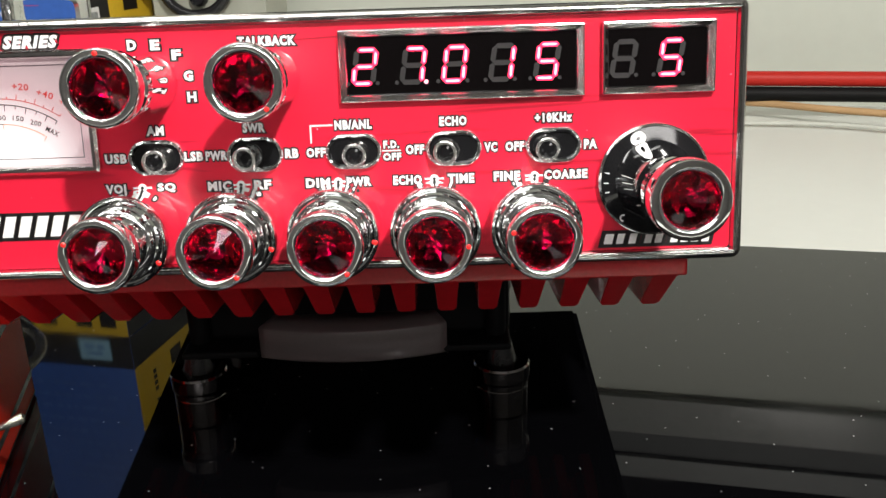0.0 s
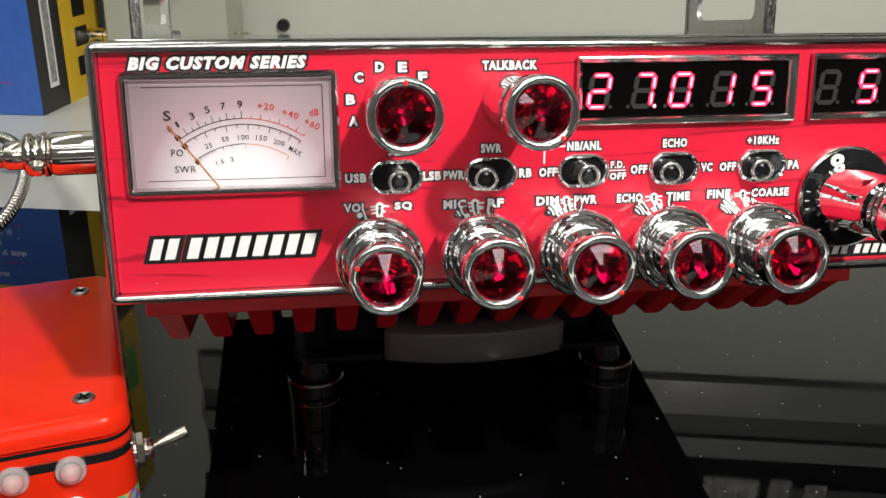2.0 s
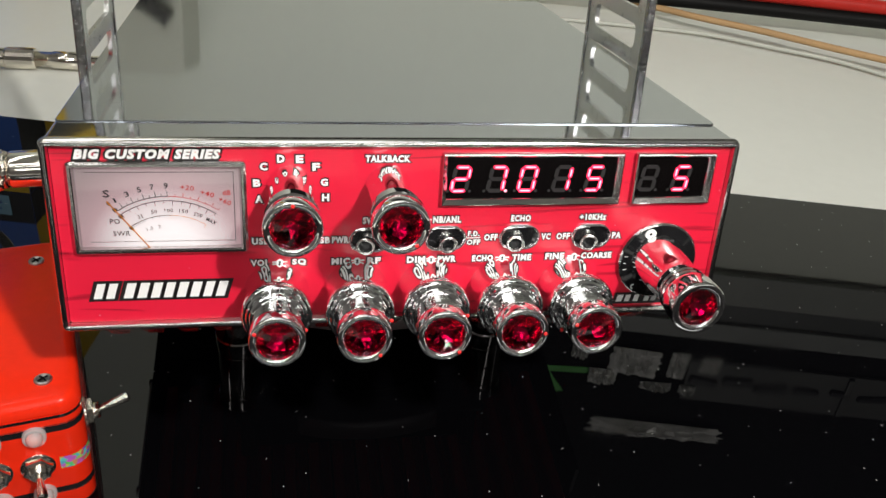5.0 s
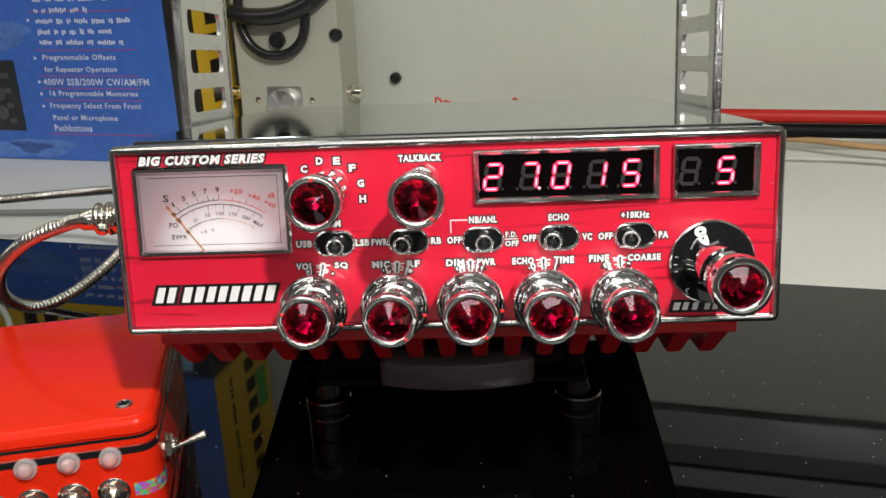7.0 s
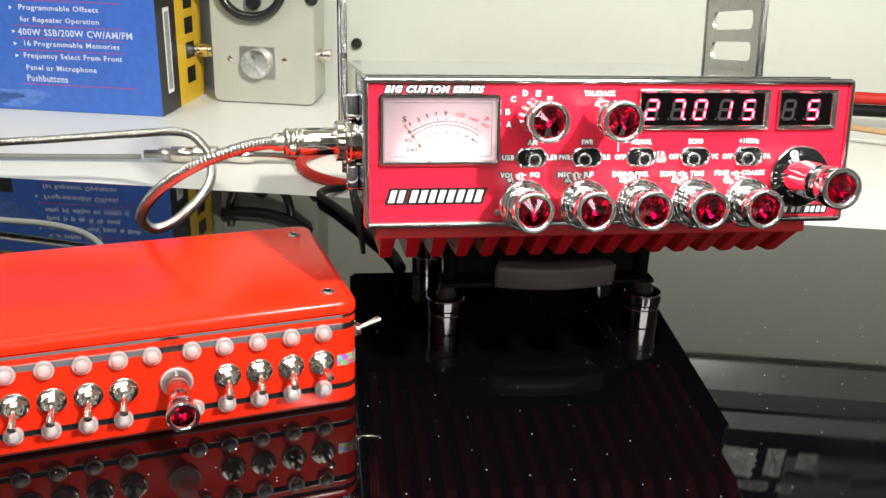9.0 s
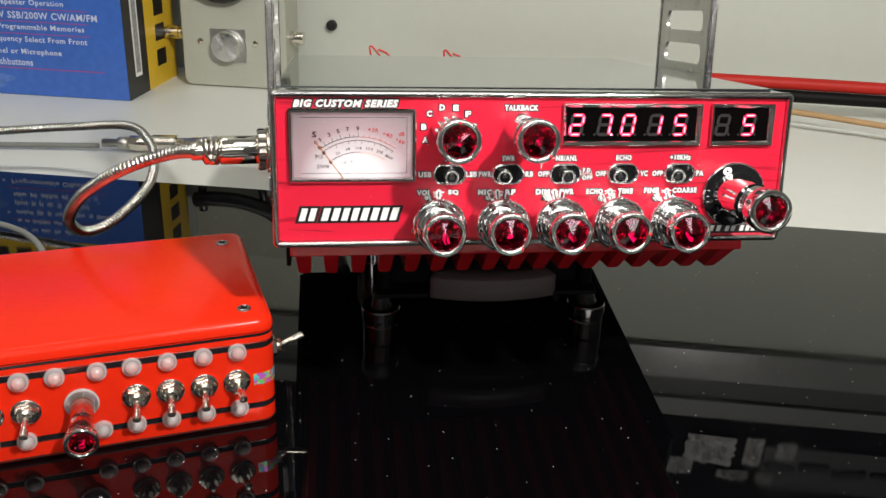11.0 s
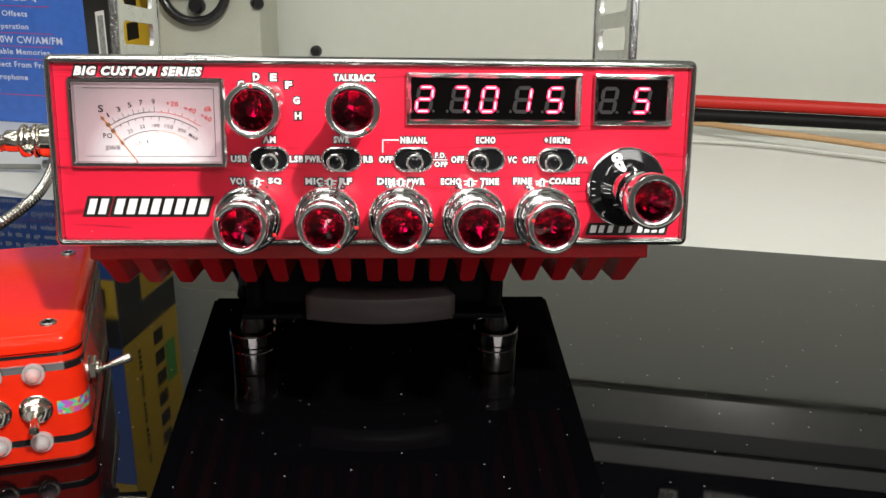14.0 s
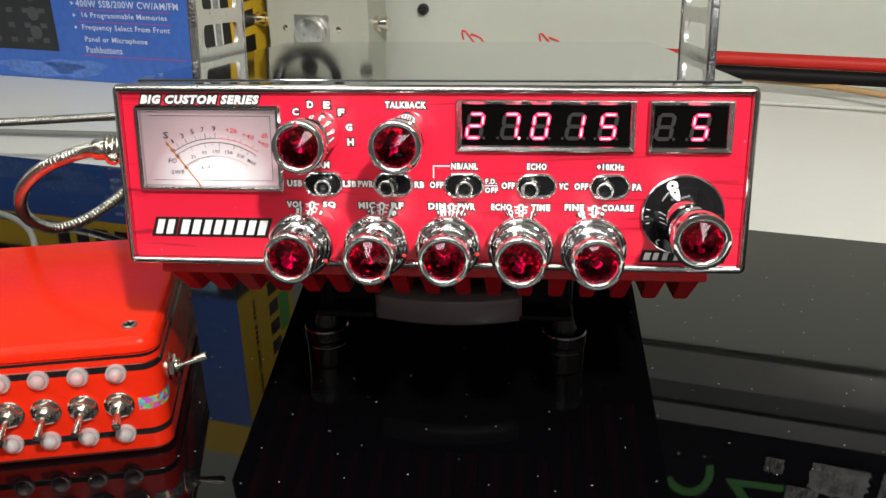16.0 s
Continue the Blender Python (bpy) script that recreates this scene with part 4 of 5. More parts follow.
for sx in (-1, 1):
    for yy in (0.0928, 0.172):
        x = sx * 0.0525
        bm = lathe([(0.0088, 0.0001), (0.0091, 0.0005), (0.0091, 0.0098), (0.0090, 0.0102), (0.0091, 0.0106), (0.0091, 0.0122), (0.0094, 0.0126), (0.0097, 0.0132), (0.0097, 0.0178), (0.0093, 0.0185), (0.0058, 0.0186), (0.0054, 0.0178)], 40, pose(x, yy, 0))
        p = part("post", smooth(bm, 12), POST_STEEL, mount, "short chrome post with a wide cap")
        bm = lathe([(0.0052, 0.0180), (0.0050, 0.0196), (0.0034, 0.0254), (0.0030, 0.0254)], 20, pose(x, yy, 0))
        part("post_screw", smooth(bm), BLACK_PLASTIC, p)
        part("ear", block(0.026, 0.014, 0.0026, 0.001, pose(sx * 0.0425, yy + (0.0 if yy < 0.1 else -0.008), 0.0252)), BLACK_PAINT, mount)
        h1 = 0.0552 - 0.14 * (yy - 0.08)
        part("leg", smooth(lathe([(0.0034, 0.0285), (0.0036, 0.029), (0.0036, h1)], 18, pose(sx * 0.0505, yy + (0.0012 if yy < 0.1 else -0.010), 0))), BLACK_PAINT, mount)

# ---- microphone plug and armoured lead ----
plug = thing("microphone_plug", radio.matrix_basis @ pose(-0.1062, 0.0628, 0.1135, 0, -90, 8), "nickel screw-on microphone plug in the radio's side socket", "plug")
bm = lathe([(0.0086, 0.0), (0.0092, 0.0005), (0.0092, 0.0032), (0.0084, 0.0037), (0.0066, 0.0038)], 40)
for q, v in enumerate(bm.verts):
    if v.co.xy.length > 0.009 and q % 2:
        v.co.x, v.co.y = v.co.x * 0.955, v.co.y * 0.955
part("ring_nut", bm, NICKEL, plug, "knurled ring nut")
part("sleeve", smooth(lathe([(0.0060, 0.0036), (0.0062, 0.0042), (0.0062, 0.0186), (0.0060, 0.0193), (0.0054, 0.0198)], 40)), PLUG_METAL, plug, "smooth polished sleeve")
part("clamp", smooth(lathe([(0.0046, 0.0196), (0.0058, 0.0200), (0.0063, 0.0206), (0.0063, 0.0216), (0.0052, 0.0222), (0.0050, 0.0238), (0.0060, 0.0244), (0.0062, 0.0252), (0.0058, 0.0262), (0.0044, 0.0270), (0.0030, 0.0275)], 28)), NICKEL, plug)
for a in (60, 240):
    part("clamp_screw", smooth(lathe([(0.0019, 0.0), (0.0019, 0.0026), (0.0010, 0.0031)], 14, pose(0, 0, 0.0229) @ pose(0, 0, 0, 0, 0, a) @ pose(0.0050, 0, 0, 0, 90, 0))), NICKEL, plug)
start = plug.matrix_basis @ Vector((0, 0, 0.0275))
lead = thing("armoured_lead", pose(0, 0, 0), "shiny spring-wound metal microphone lead looping to the counter", "cable")
part("spring_sleeve", tube([start, (-0.150, 0.088, 0.0985), (-0.172, 0.095, 0.089), (-0.194, 0.112, 0.072), (-0.208, 0.132, 0.053), (-0.211, 0.148, 0.040), (-0.206, 0.161, 0.033), (-0.196, 0.178, 0.034), (-0.185, 0.205, 0.041), (-0.184, 0.232, 0.047), (-0.191, 0.262, 0.052), (-0.209, 0.292, 0.055), (-0.250, 0.320, 0.047), (-0.306, 0.334, 0.040), (-0.40, 0.35, 0.03), (-0.52, 0.37, 0.012), (-0.70, 0.40, 0.0)], 0.0030, 0.00032, 14, 0.24, period=7), ARMOUR, lead)
part("end_ferrule", smooth(lathe([(0.0038, 0.0262), (0.0041, 0.0270), (0.0041, 0.0310), (0.0036, 0.0318), (0.0030, 0.0318)], 24, plug.matrix_basis)), NICKEL, lead)

# ---- red switch box ----
RB = pose(-0.102, 0.0225, 0, 0, 0, 12.75)
box = thing("switch_box", RB, "glossy red metal box with toggle switches, clear lamps and black pinstripes", "switch box")
LEN, DEP, HGT = 0.190, 0.098, 0.0495
part("body", smooth(loft(LEN, DEP, 0.007, [(0.0012, 0.0005), (0.0003, 0.001), (0, 0.002), (0, 0.0432)], pose(-LEN / 2, DEP / 2, 0), seg=8)), RED_PAINT, box)
part("lid", smooth(loft(LEN + 0.0006, DEP + 0.0006, 0.0073, [(0.0012, 0.0433), (0.0, 0.0442), (0, 0.0462), (0.0006, 0.0480), (0.0018, 0.0492), (0.0034, 0.0496)], pose(-LEN / 2, DEP / 2, 0), seg=8)), RED_PAINT, box, "glossy red screwed lid")
for z, h, mt, nm in ((0.0378, 0.0026, GLOSS_TAPE, "pinstripe"), (0.0098, 0.0024, GLOSS_TAPE, "pinstripe"), (0.0427, 0.0013, GLOSS_TAPE, "seam"), (0.0018, 0.0007, BLACK_INK, "seam"), (0.0394, 0.0003, NICKEL, "pinstripe_edge"), (0.0084, 0.0003, NICKEL, "pinstripe_edge")):
    part(nm, loft(LEN + 0.0002, DEP + 0.0002, 0.0071, [(0, z - h / 2), (0, z + h / 2)], pose(-LEN / 2, DEP / 2, 0), seg=8, cap_first=False, cap_last=False), mt, box)
for x, y in ((-0.0105, 0.0112), (-0.0105, 0.0832), (-LEN + 0.0105, 0.0112), (-LEN + 0.0105, 0.0832)):
    bm = lathe([(0.0030, 0.0494), (0.0028, 0.0501), (0.0022, 0.0504), (0.0014, 0.0500)], 20, pose(x, y, 0))
    s = part("lid_screw", smooth(bm), STEEL, box)
    bm = bmesh.new()
    for a in (30, 120):
        block(0.0036, 0.0006, 0.0004, 0.0001, pose(x, y, 0.0501, 0, 0, a), bm)
    part("screw_cross", bm, BLACK_PAINT, s)
# foil sticker wrapping the front corner
prof = []
for k in range(9):
    a = radians(-90 + 90 * k / 8)
    prof.append((-0.007 + 0.0072 * math.cos(a), 0.007 + 0.0072 * math.sin(a)))
prof = [(-0.0095, -0.0002)] + prof + [(0.0002, 0.0105)]
part("foil_sticker", loops_mesh([[(x, y, 0.0195) for x, y in prof], [(x, y, 0.0248) for x, y in prof]], False, False, closed=False), FOIL, box, "rainbow foil sticker")


def lamp_bead(x, z):
    m = FACE(x, z)
    b = part("indicator_lamp", smooth(lathe([(0.0038, -0.0002), (0.0038, 0.0013), (0.0036, 0.0017), (0.0030, 0.0018), (0.0027, 0.0016), (0.0026, 0.0024), (0.0023, 0.0032), (0.0015, 0.0039), (0.0006, 0.0042), (0.0001, 0.0042)], 24, m)), LED, box, "clear frosted indicator lamp")
    return b


LX = (-0.0155, -0.0290, -0.0428, -0.0562, -0.0690, -0.0842, -0.0968, -0.110, -0.1235, -0.137, -0.1505, -0.164)
for i, x in enumerate(LX):
    lamp_bead(x, 0.0362)
    if i != 5:
        lamp_bead(x - 0.0004, 0.0098)


def toggle(parent, m, tilt, name="toggle_switch", long=0.0105):
    b = part(name, smooth(lathe([(0.0055, 0), (0.0055, 0.0006), (0.0051, 0.0009), (0.0036, 0.0010)], 28, m)), NICKEL, parent, "nickel toggle switch")
    part("hex_nut", lathe([(0.0049, 0.0008), (0.0049, 0.0026), (0.0040, 0.0030)], 6, m @ pose(0, 0, 0, 0, 0, 12)), NICKEL, b)
    bm = lathe([(0.0030, 0.0028), (0.0030, 0.0036), (0.0027, 0.0038), (0.0030, 0.0041), (0.0027, 0.0044), (0.0029, 0.0047), (0.0024, 0.0052)], 24, m)
    part("bushing", smooth(bm), NICKEL, b)
    bm = lathe([(0.0010, 0.0), (0.0012, long * 0.35), (0.0017, long * 0.85), (0.0016, long * 0.96), (0.0008, long)], 16, m @ pose(0, 0, 0.0040) @ tilt)
    part("bat", smooth(bm), NICKEL, b)


for i, x in enumerate((-0.0163, -0.0294, -0.0426, -0.0556, -0.0959, -0.109, -0.1222, -0.1355, -0.1487, -0.162)):
    toggle(box, FACE(x, 0.0226), pose(0, 0, 0, 22 if i else 8, -5 if i else 5, 0), long=0.0096)
# clear knob with a red gem
m = FACE(-0.0758, 0.0235)
k = part("box_knob", smooth(lathe([(0.0056, 0.0004), (0.0058, 0.0010), (0.0058, 0.0030), (0.0045, 0.0042), (0.0041, 0.0140), (0.0046, 0.0185), (0.0053, 0.0225), (0.0059, 0.0258), (0.0060, 0.0284), (0.0056, 0.0292), (0.0047, 0.0288), (0.0046, 0.0250)], 36, m)), PEARL, box, "small clear plastic knob with a red gem")
gem(k, -0.0758, 0.0235, 0.0292, 0.0045)
part("collar", smooth(lathe([(0.0062, 0.0002), (0.0065, 0.0008), (0.0065, 0.0016), (0.0061, 0.0021), (0.0048, 0.0023)], 36, m, cap_last=False)), LED, k, "milky collar at the foot of the knob")
part("bezel", smooth(lathe([(0.0060, 0.0284), (0.0062, 0.0288), (0.0061, 0.0294), (0.0057, 0.0297), (0.0050, 0.0297), (0.0047, 0.0292)], 36, m, cap_first=False, cap_last=False)), CHROME, k, "bright ring round the stone")
part("insert", smooth(lathe([(0.0024, 0.0030), (0.0024, 0.0130), (0.0018, 0.0134)], 20, m)), NICKEL, k, "brass-like shaft seen through the plastic")
# toggle on the side wall
toggle(box, pose(0.0, 0.0165, 0.0275, 90, 0, 90), pose(0, 0, 0, -14, 6, 0), "side_toggle", 0.0115)

# ---- stacked radio cartons ----
CART = pose(-0.273, 0.601, -0.005, 0, 0, -13)
CW, CD, C1, C2 = 0.40, 0.125, 0.211, 0.246


def carton(z0, h, label, lower):
    c = thing("carton", CART @ pose(0, 0, z0), label, "carton", "stacked cartons")
    part("body", block(CW, CD, h - 0.0008, 0.0008, pose(-CW / 2, CD / 2, 0.0002)), CARTON_BLUE, c)
    return c


def panel(parent, x0, x1, z0, z1, material, side=False, name="printed_panel", lift=0.0003, label=""):
    bm = bmesh.new()
    if side:
        quad(bm, [(lift, x0, z0), (lift, x1, z0), (lift, x1, z1), (lift, x0, z1)])
    else:
        quad(bm, [(x0, -lift, z0), (x1, -lift, z0), (x1, -lift, z1), (x0, -lift, z1)])
    return part(name, bm, material, parent, label)


def word(parent, body, x0, x1, z, h, material=PALE_INK, bold=0.02):
    part("printed_text", letters(body, x1 - x0, h, FACE((x0 + x1) / 2, z, -0.0004), bold), material, parent)


low = carton(0, C1, "blue printed radio carton with white text, yellow and black side", True)
word(low, "400W SSB/200W CW/AM/FM", -0.1415, -0.0245, 0.0790, 0.0068)
word(low, "16 Programmable Memories", -0.1365, -0.0385, 0.0672, 0.0070)
word(low, "Frequency Select From Front", -0.1385, -0.0370, 0.0552, 0.0072)
word(low, "Panel or Microphone", -0.1375, -0.0645, 0.0432, 0.0070)
word(low, "Pushbuttons", -0.1380, -0.0955, 0.0334, 0.0068)
word(low, "for Repeater Operation", -0.1375, -0.0570, 0.0905, 0.0068)
word(low, "Programmable Offsets", -0.1375, -0.0565, 0.1020, 0.0068)
rnd = random.Random(41)
for z, w in ((0.1165, 0.088), (0.1265, 0.080), (0.1365, 0.092), (0.1465, 0.060), (0.1565, 0.074)):
    x, rows = -0.138, []
    while x < -0.138 + w:
        ww = rnd.choice((0.0035, 0.0065, 0.0090, 0.0135, 0.0180))
        for q in range(int(ww / 0.0024) + 1):
            rows.append((x + 0.0012 + q * 0.0024, z + rnd.choice((0, 0, 0.0006, -0.0005)), 0.0017, rnd.choice((0.0034, 0.0034, 0.0048)), 0))
        x += ww + 0.0050
    bm = bmesh.new()
    bars(bm, rows, 0.0004, m=FACE(0, 0, 0))
    tagged(part("printed_text", bm, PALE_INK, low), kind="stuff")
bm = bmesh.new()
bars(bm, [(-0.083, 0.0272, 0.121, 0.0007, 0), (-0.089, 0.0612, 0.110, 0.0006, 0), (-0.089, 0.0728, 0.110, 0.0006, 0), (-0.089, 0.0850, 0.110, 0.0006, 0), (-0.089, 0.1095, 0.110, 0.0006, 0), (-0.089, 0.1455, 0.110, 0.0006, 0)], 0.0004, m=FACE(0, 0, 0))
part("printed_rule", bm, mat("magenta_ink", (0.45, 0.06, 0.22), 0.4), low)
bm = bmesh.new()
for z in (0.0552, 0.0672, 0.0790, 0.1020, 0.1380):
    quad(bm, [(-0.1475, -0.0004, z - 0.002), (-0.1440, -0.0004, z), (-0.1475, -0.0004, z + 0.002)])
tagged(part("bullet", bm, PALE_INK, low), kind="stuff")
# printed picture of a dark transceiver, and pale smoke round it
PIC = mat("printed_charcoal", (0.02, 0.022, 0.026), 0.4, vary=0.2, scale=40)
PIC2 = mat("printed_grey", (0.06, 0.065, 0.07), 0.4, vary=0.2, scale=60)
panel(low, -0.30, -0.1715, 0.030, 0.100, PIC, name="printed_picture", lift=0.0004)
bm = bmesh.new()
rows = []
for r in range(4):
    for q in range(6):
        rows.append((-0.285 + q * 0.020, 0.040 + r * 0.015, 0.008, 0.005, 0))
bars(bm, rows, 0.0005, m=FACE(0, 0, 0))
for q in range(3):
    lathe([(0.007, 0.0005), (0.0069, 0.0006)], 20, FACE(-0.196, 0.048 + q * 0.019), bm)
part("printed_picture_detail", bm, PIC2, low)
SMOKE_BLUE = mat("printed_pale_blue", (0.085, 0.18, 0.50), 0.35, vary=0.4, scale=14)
bm = bmesh.new()
for cx, cz, rx, rz in ((-0.155, 0.014, 0.035, 0.009), (-0.20, 0.012, 0.05, 0.008), (-0.27, 0.118, 0.06, 0.012), (-0.19, 0.125, 0.04, 0.014)):
    bm.faces.new([bm.verts.new((cx + rx * math.cos(a) * (1 + 0.2 * math.sin(5 * a)), -0.00025, cz + rz * math.sin(a) * (1 + 0.25 * math.sin(3 * a)))) for a in [2 * math.pi * k / 40 for k in range(40)]])
tagged(part("printed_smoke", bm, SMOKE_BLUE, low), kind="stuff")
# top band and side of the lower carton
panel(low, -CW, 0.0, 0.168, C1 - 0.001, CARTON_YELLOW, label="yellow printed band")
bm = bmesh.new()
bars(bm, [(-0.020 - k * 0.026 - (k > 1) * 0.012, 0.190, 0.017, 0.024, 0) for k in range(8)], 0.0005, m=FACE(0, 0, 0))
part("band_logotype", bm, BLACK_INK, low, "black block logotype on yellow")
panel(low, 0.0, 0.050, 0, C1 - 0.001, CARTON_BLACK, True, label="black printed side panel")
panel(low, 0.050, CD, 0, C1 - 0.001, CARTON_YELLOW, True, label="yellow printed side panel")
bm = bmesh.new()
for k in range(7):
    quad(bm, [(0.0005, 0.074, 0.020 + k * 0.026), (0.0005, 0.098, 0.020 + k * 0.026), (0.0005, 0.098, 0.037 + k * 0.026), (0.0005, 0.074, 0.037 + k * 0.026)])
tagged(part("side_logotype", bm, BLACK_INK, low), kind="stuff")
panel(low, 0.018, 0.034, 0.020, 0.105, WHITE_INK, True, "side_sticker", 0.0005)
panel(low, 0.0210, 0.0310, 0.024, 0.101, mat("printed_silver", (0.30, 0.31, 0.31), 0.4, vary=0.6, scale=260), True, "sticker_print", 0.0007)

up = carton(C1, C2, "second blue carton stacked on top, yellow side with green mark", False)
panel(up, -CW, 0.0, 0.0, 0.034, CARTON_BLACK, label="black printed band")
panel(up, -0.056, -0.022, 0.004, 0.026, STICKER_BLUE, name="sticker", lift=0.0005, label="light blue sticker")
bm = bmesh.new()
bars(bm, [(-0.045, 0.012, 0.010, 0.003, 0), (-0.033, 0.012, 0.007, 0.003, 0), (-0.040, 0.019, 0.018, 0.002, 0)], 0.0007, m=FACE(0, 0, 0))
part("sticker_print", bm, CARTON_BLUE, up)
panel(up, -CW, 0.0, 0.200, C2 - 0.001, CARTON_YELLOW)
panel(up, 0.0, CD, 0.034, C2 - 0.001, CARTON_YELLOW, True)
panel(up, 0.0, CD, 0.0, 0.034, CARTON_BLACK, True)
panel(up, 0.090, 0.114, 0.070, 0.120, GREEN_INK, True, "green_mark", 0.0006)
bm = bmesh.new()
for k in range(6):
    quad(bm, [(0.0006, 0.066, 0.045 + k * 0.026), (0.0006, 0.088, 0.045 + k * 0.026), (0.0006, 0.088, 0.062 + k * 0.026), (0.0006, 0.066, 0.062 + k * 0.026)])
for k in range(22):
    if k % 5 != 4:
        quad(bm, [(0.0006, 0.030, 0.050 + k * 0.0065), (0.0006, 0.036, 0.050 + k * 0.0065), (0.0006, 0.036, 0.0545 + k * 0.0065), (0.0006, 0.030, 0.0545 + k * 0.0065)])
tagged(part("side_logotype", bm, BLACK_INK, up), kind="stuff")
bm = bmesh.new()
rows = []
for r in range(9):
    x = -0.17
    while x < -0.03:
        ww = rnd.choice((0.004, 0.007, 0.010, 0.015))
        rows += [(x + 0.0012 + q * 0.0026, 0.055 + r * 0.0135, 0.0018, rnd.choice((0.0034, 0.0050)), 0) for q in range(int(ww / 0.0026) + 1)]
        x += ww + 0.005
bars(bm, rows, 0.0004, m=FACE(0, 0, 0))
tagged(part("printed_text", bm, SMOKE_BLUE, up), kind="stuff")

# ---- olive-grey station box with a round knob ----
AMP = pose(-0.182, 0.664, -0.005, 0, 0, -13)
amp = thing("station_box", AMP, "olive-grey metal box with a round aluminium knob, standing against the wall", "radio accessory")
part("body", smooth(loft(0.1115, 0.205, 0.008, [(0.002, -0.052), (0, -0.050), (0, -0.001), (0.001, 0.0)], FACE(0.0072, 0.1035), seg=6)), AMP_GREY, amp)
part("knob_plate", loft(0.038, 0.034, 0.001, [(0, 0), (0, 0.0008)], FACE(0.001, 0.0445)), STEEL, amp)
kn = part("selector_knob", smooth(lathe([(0.0150, 0.0008), (0.0155, 0.002), (0.0155, 0.010), (0.0148, 0.0112), (0.010, 0.0114)], 44, FACE(0.001, 0.0445))), ALUMINIUM, amp, "brushed round aluminium knob")
for x in (-0.0285, 0.0305):
    part("panel_screw", smooth(lathe([(0.0034, 0), (0.0030, 0.0014), (0.0014, 0.0020)], 18, FACE(x, 0.0480))), NICKEL, amp)
part("strap_loop", tube([(-0.0365, -0.006, 0.150), (-0.0355, -0.008, 0.125), (-0.028, -0.008, 0.106), (-0.014, -0.008, 0.0955), (0.002, -0.008, 0.0935), (0.017, -0.008, 0.098), (0.029, -0.008, 0.110), (0.034, -0.008, 0.128), (0.034, -0.006, 0.150)], 0.0048, 0.002, 12), BLACK_PLASTIC, amp, "black loop hanging on the box")
part("strap", tube([(-0.042, -0.012, 0.136), (-0.02, -0.016, 0.132), (0.01, -0.016, 0.133), (0.035, -0.013, 0.141), (0.055, -0.008, 0.155)], 0.0085, 0.002, 12), BLACK_PLASTIC, amp, "thick black strap")
part("strap_knob", smooth(lathe([(0.008, 0.0), (0.008, 0.006), (0.006, 0.009)], 24, FACE(0.0, 0.108))), BLACK_PLASTIC, amp)
part("side_bushing", smooth(lathe([(0.006, 0.0), (0.0065, 0.006), (0.005, 0.009)], 20, pose(0.058, 0.004, 0.112, 90, 0, 40))), BLACK_PLASTIC, amp)
for s in (-1, 1):
    bm = lathe([(0.0070, 0), (0.0070, 0.004), (0.0076, 0.0045), (0.0076, 0.010), (0.0066, 0.0105), (0.0066, 0.016), (0.0070, 0.0165), (0.0070, 0.019)], 20, pose(0.002 + s * 0.056, 0.02, 0.052, 0, 90 * s, 0))
    part("coax_socket", smooth(bm), NICKEL, amp)

# ---- wall stud and red script ----
stud = part("wall_stud", smooth(lathe([(0.0061, 0), (0.0061, 0.0035), (0.0052, 0.006), (0.0038, 0.007), (0.0030, 0.006)], 28, FACE(-0.236, 0.052, 0.6899))), BLACK_PLASTIC)
stud.matrix_basis = TABLE
tagged(stud, "small round black rubber stud on the wall", "stud")
bm = bmesh.new()
sx = -0.203
for k in range(2):
    w = 0.040
    pts = [(sx + k * 0.084 + w * (0.5 + 0.45 * math.sin(3.2 * t) * (1 - 0.3 * t)), 0.689, 0.018 + 0.010 * math.cos(5.0 * t) + 0.003 * t) for t in [i / 5 for i in range(9)]]
    tube(pts, 0.0009, 0.002, 6, bm=bm)
for k in range(9):
    x = sx + 0.020 + k * 0.0105
    tube([(x, 0.689, 0.006), (x + 0.003, 0.689, 0.021), (x + 0.005, 0.689, 0.010), (x + 0.009, 0.689, 0.016)], 0.0007, 0.002, 6, bm=bm)
script = part("wall_script", bm, RED_INK)
script.matrix_basis = TABLE
tagged(script, "thin red handwriting-like flourish on the wall", "wall writing", kind="structure")

# ---- loose leads on the counter ----


def lead_thing(name, pts, r, material, label):
    return tagged(part(name, tube(pts, r, 0.006, 12), material), label, "cable", "leads on the counter")


# the two power leads run stacked, a little clear of the counter, and lift away at the far end
RUN = [(0.02, 0.620, 0.012), (0.10, 0.6144, 0.016), (0.20, 0.591, 0.017), (0.30, 0.5675, 0.017), (0.40, 0.544, 0.017), (0.50, 0.5205, 0.0165), (0.56, 0.5065, 0.0165), (0.60, 0.497, 0.021), (0.70, 0.474, 0.040), (0.85, 0.440, 0.075)]
lead_thing("red_lead", [(-0.09, 0.50, 0.0015), (-0.05, 0.585, 0.010)] + [(x, y + 0.001, z + 0.0126) for x, y, z in RUN], 0.0063, WIRE_RED, "thick red power lead lying along the wall")
lead_thing("black_lead", [(-0.06, 0.48, 0.0013), (-0.03, 0.560, 0.004)] + RUN, 0.0063, WIRE_BLACK, "thick black power lead lying under the red one")
lead_thing("tan_lead", [(0.00, 0.625, -0.002), (0.10, 0.622, 0.004), (0.20, 0.610, 0.008), (0.297, 0.570, 0.009), (0.342, 0.537, 0.009), (0.390, 0.504, 0.009), (0.437, 0.468, 0.0085), (0.480, 0.438, 0.008), (0.528, 0.416, 0.006), (0.60, 0.395, 0.002), (0.72, 0.37, -0.002)], 0.0030, WIRE_TAN, "thin tan lead curving over the white counter")
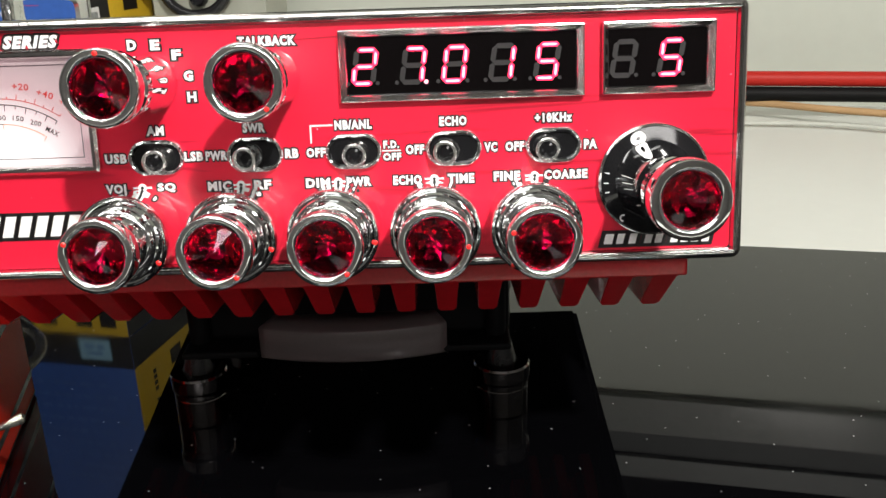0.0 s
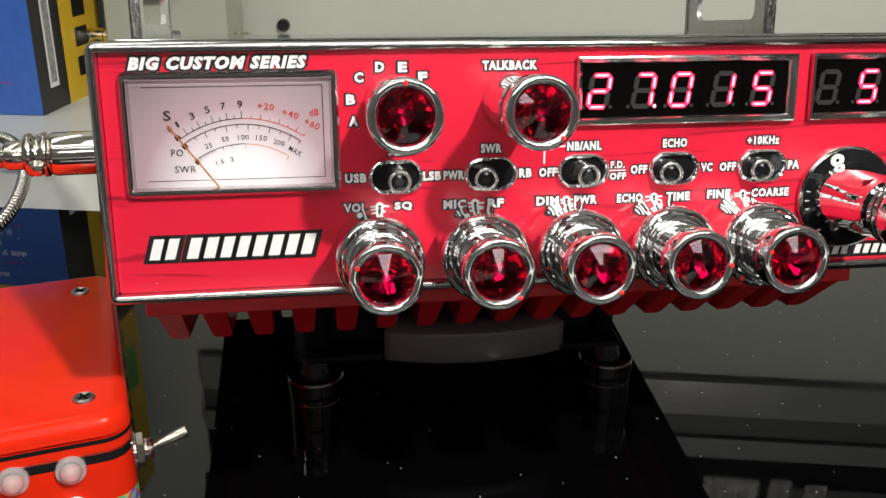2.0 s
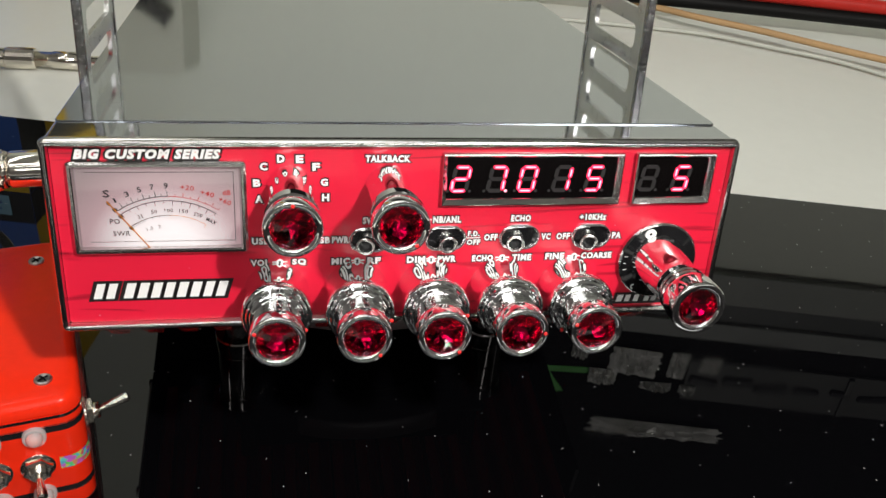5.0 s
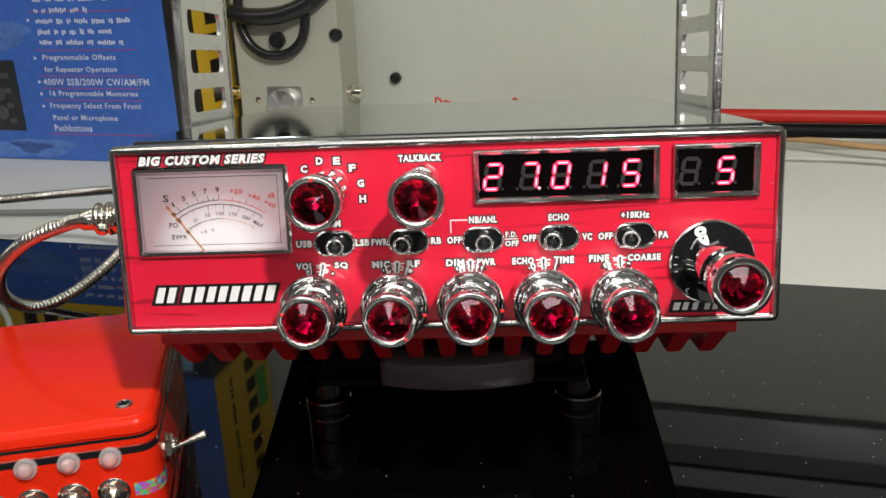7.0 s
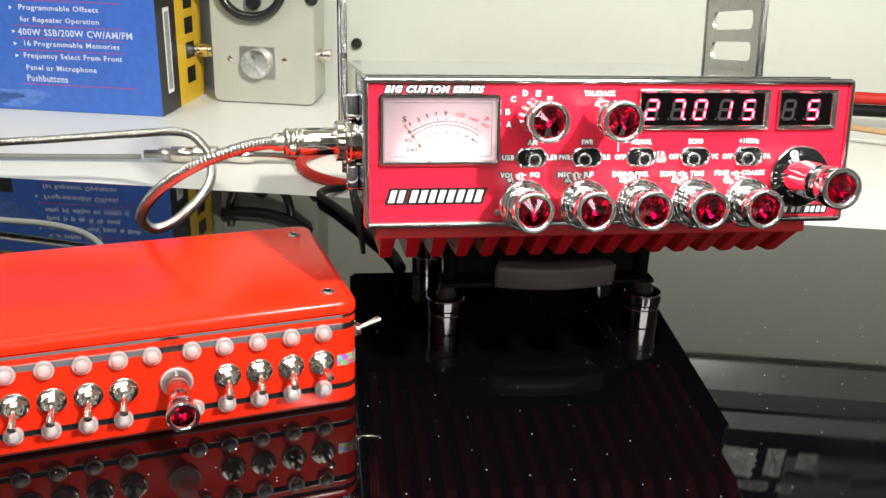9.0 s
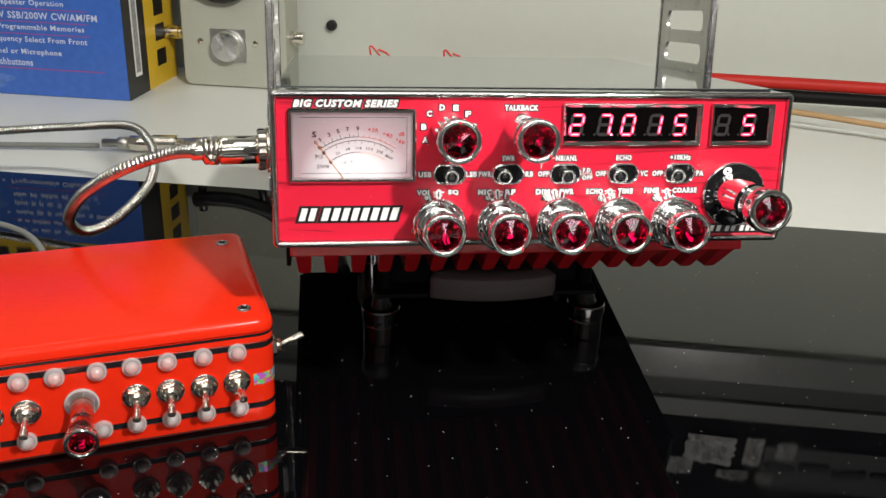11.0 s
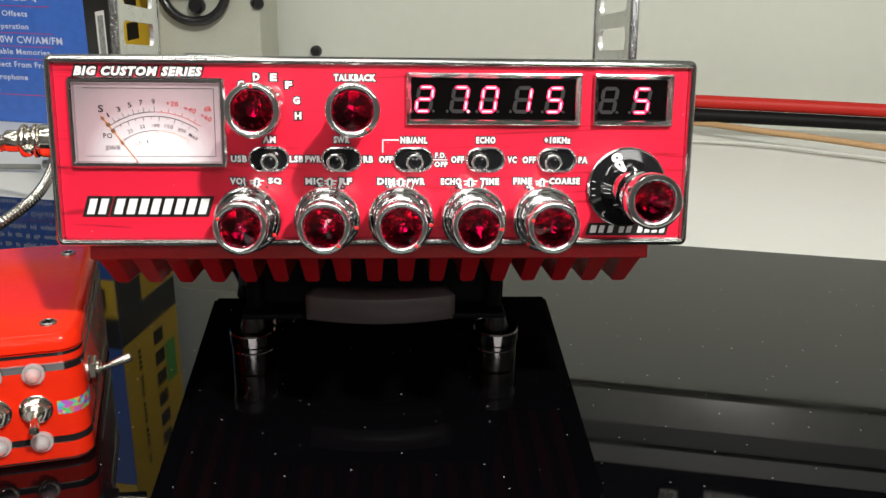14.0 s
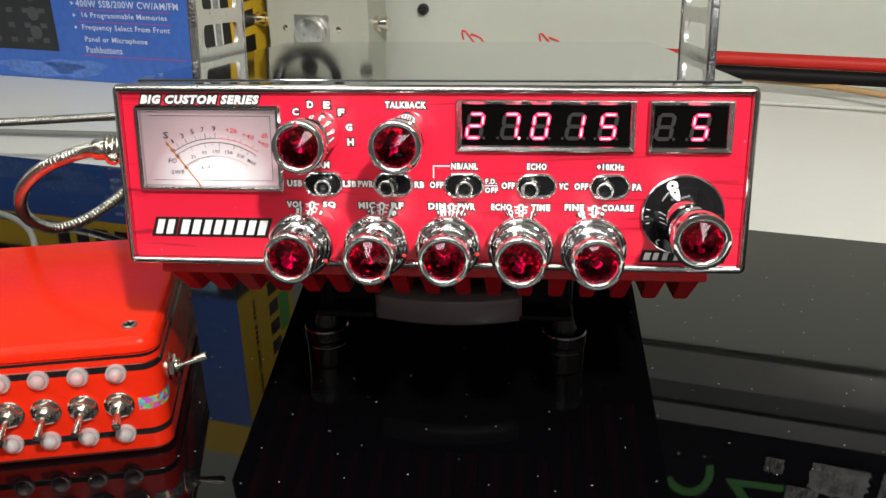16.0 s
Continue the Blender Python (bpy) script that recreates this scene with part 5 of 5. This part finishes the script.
lead_thing("grey_lead", [(0.02, 0.59, -0.003), (0.18, 0.565, -0.003), (0.288, 0.541, -0.002), (0.345, 0.522, -0.001), (0.390, 0.495, -0.001), (0.440, 0.463, -0.001), (0.493, 0.412, -0.002), (0.60, 0.33, -0.003)], 0.0018, WIRE_PALE, "thin pale grey lead lying on the white counter")
# two thinner leads curl behind the radio: the red one on the counter, the black one over the glass
lead_thing("red_lead", [(-0.02, 0.330, -0.0008), (-0.06, 0.338, -0.0008), (-0.094, 0.349, -0.0008), (-0.107, 0.358, -0.0008), (-0.121, 0.373, -0.0008), (-0.130, 0.392, -0.0008), (-0.133, 0.413, -0.0008), (-0.126, 0.436, -0.0008), (-0.100, 0.460, -0.0008), (-0.060, 0.475, -0.0008), (-0.01, 0.48, -0.0008)], 0.0042, WIRE_RED, "thin red lead curling on the counter behind the radio")
lead_thing("black_lead", [(-0.100, 0.345, -0.0020), (-0.113, 0.330, 0.0010), (-0.117, 0.309, 0.0032), (-0.106, 0.282, 0.0030), (-0.096, 0.256, 0.0030), (-0.084, 0.225, 0.0030), (-0.074, 0.195, 0.0030), (-0.070, 0.165, 0.0030)], 0.0030, WIRE_BLACK, "thin black lead lying over the edge of the glass")
lead_thing("loose_cable", [(-0.62, 0.262, 0.002), (-0.45, 0.256, 0.006), (-0.36, 0.247, 0.011), (-0.324, 0.242, 0.012), (-0.306, 0.238, 0.012), (-0.289, 0.233, 0.012), (-0.271, 0.223, 0.012), (-0.257, 0.212, 0.011), (-0.247, 0.200, 0.008), (-0.240, 0.185, 0.004), (-0.236, 0.165, 0.0019)], 0.0019, WIRE_DULL, "grey cord lying on the black glass behind the box")
lead_thing("white_lead", [(-0.75, 0.47, -0.001), (-0.50, 0.45, -0.001), (-0.36, 0.44, -0.001), (-0.262, 0.432, 0.000)], 0.0022, WIRE_DULL, "dull grey lead running to the coax adapters")
# coax adapters in a row
ad = thing("coax_adapter", pose(-0.262, 0.432, 0.0025, 0, 90, -5), "row of nickel coax plugs joined end to end on the counter", "coax plug")
part("ferrule", smooth(lathe([(0.0034, 0), (0.0036, 0.012), (0.0052, 0.013), (0.0052, 0.022)], 20)), STEEL, ad)
part("plug_body", smooth(lathe([(0.0046, 0.022), (0.0066, 0.0225), (0.0066, 0.040), (0.0050, 0.041)], 24)), NICKEL, ad)
part("knurled_nut", lathe([(0.0074, 0.041), (0.0076, 0.042), (0.0076, 0.060), (0.0070, 0.061)], 18), NICKEL, ad)
part("adapter_barrel", smooth(lathe([(0.0055, 0.061), (0.0055, 0.072), (0.0062, 0.0725), (0.0062, 0.090), (0.0040, 0.091), (0.0040, 0.13)], 24)), NICKEL, ad)
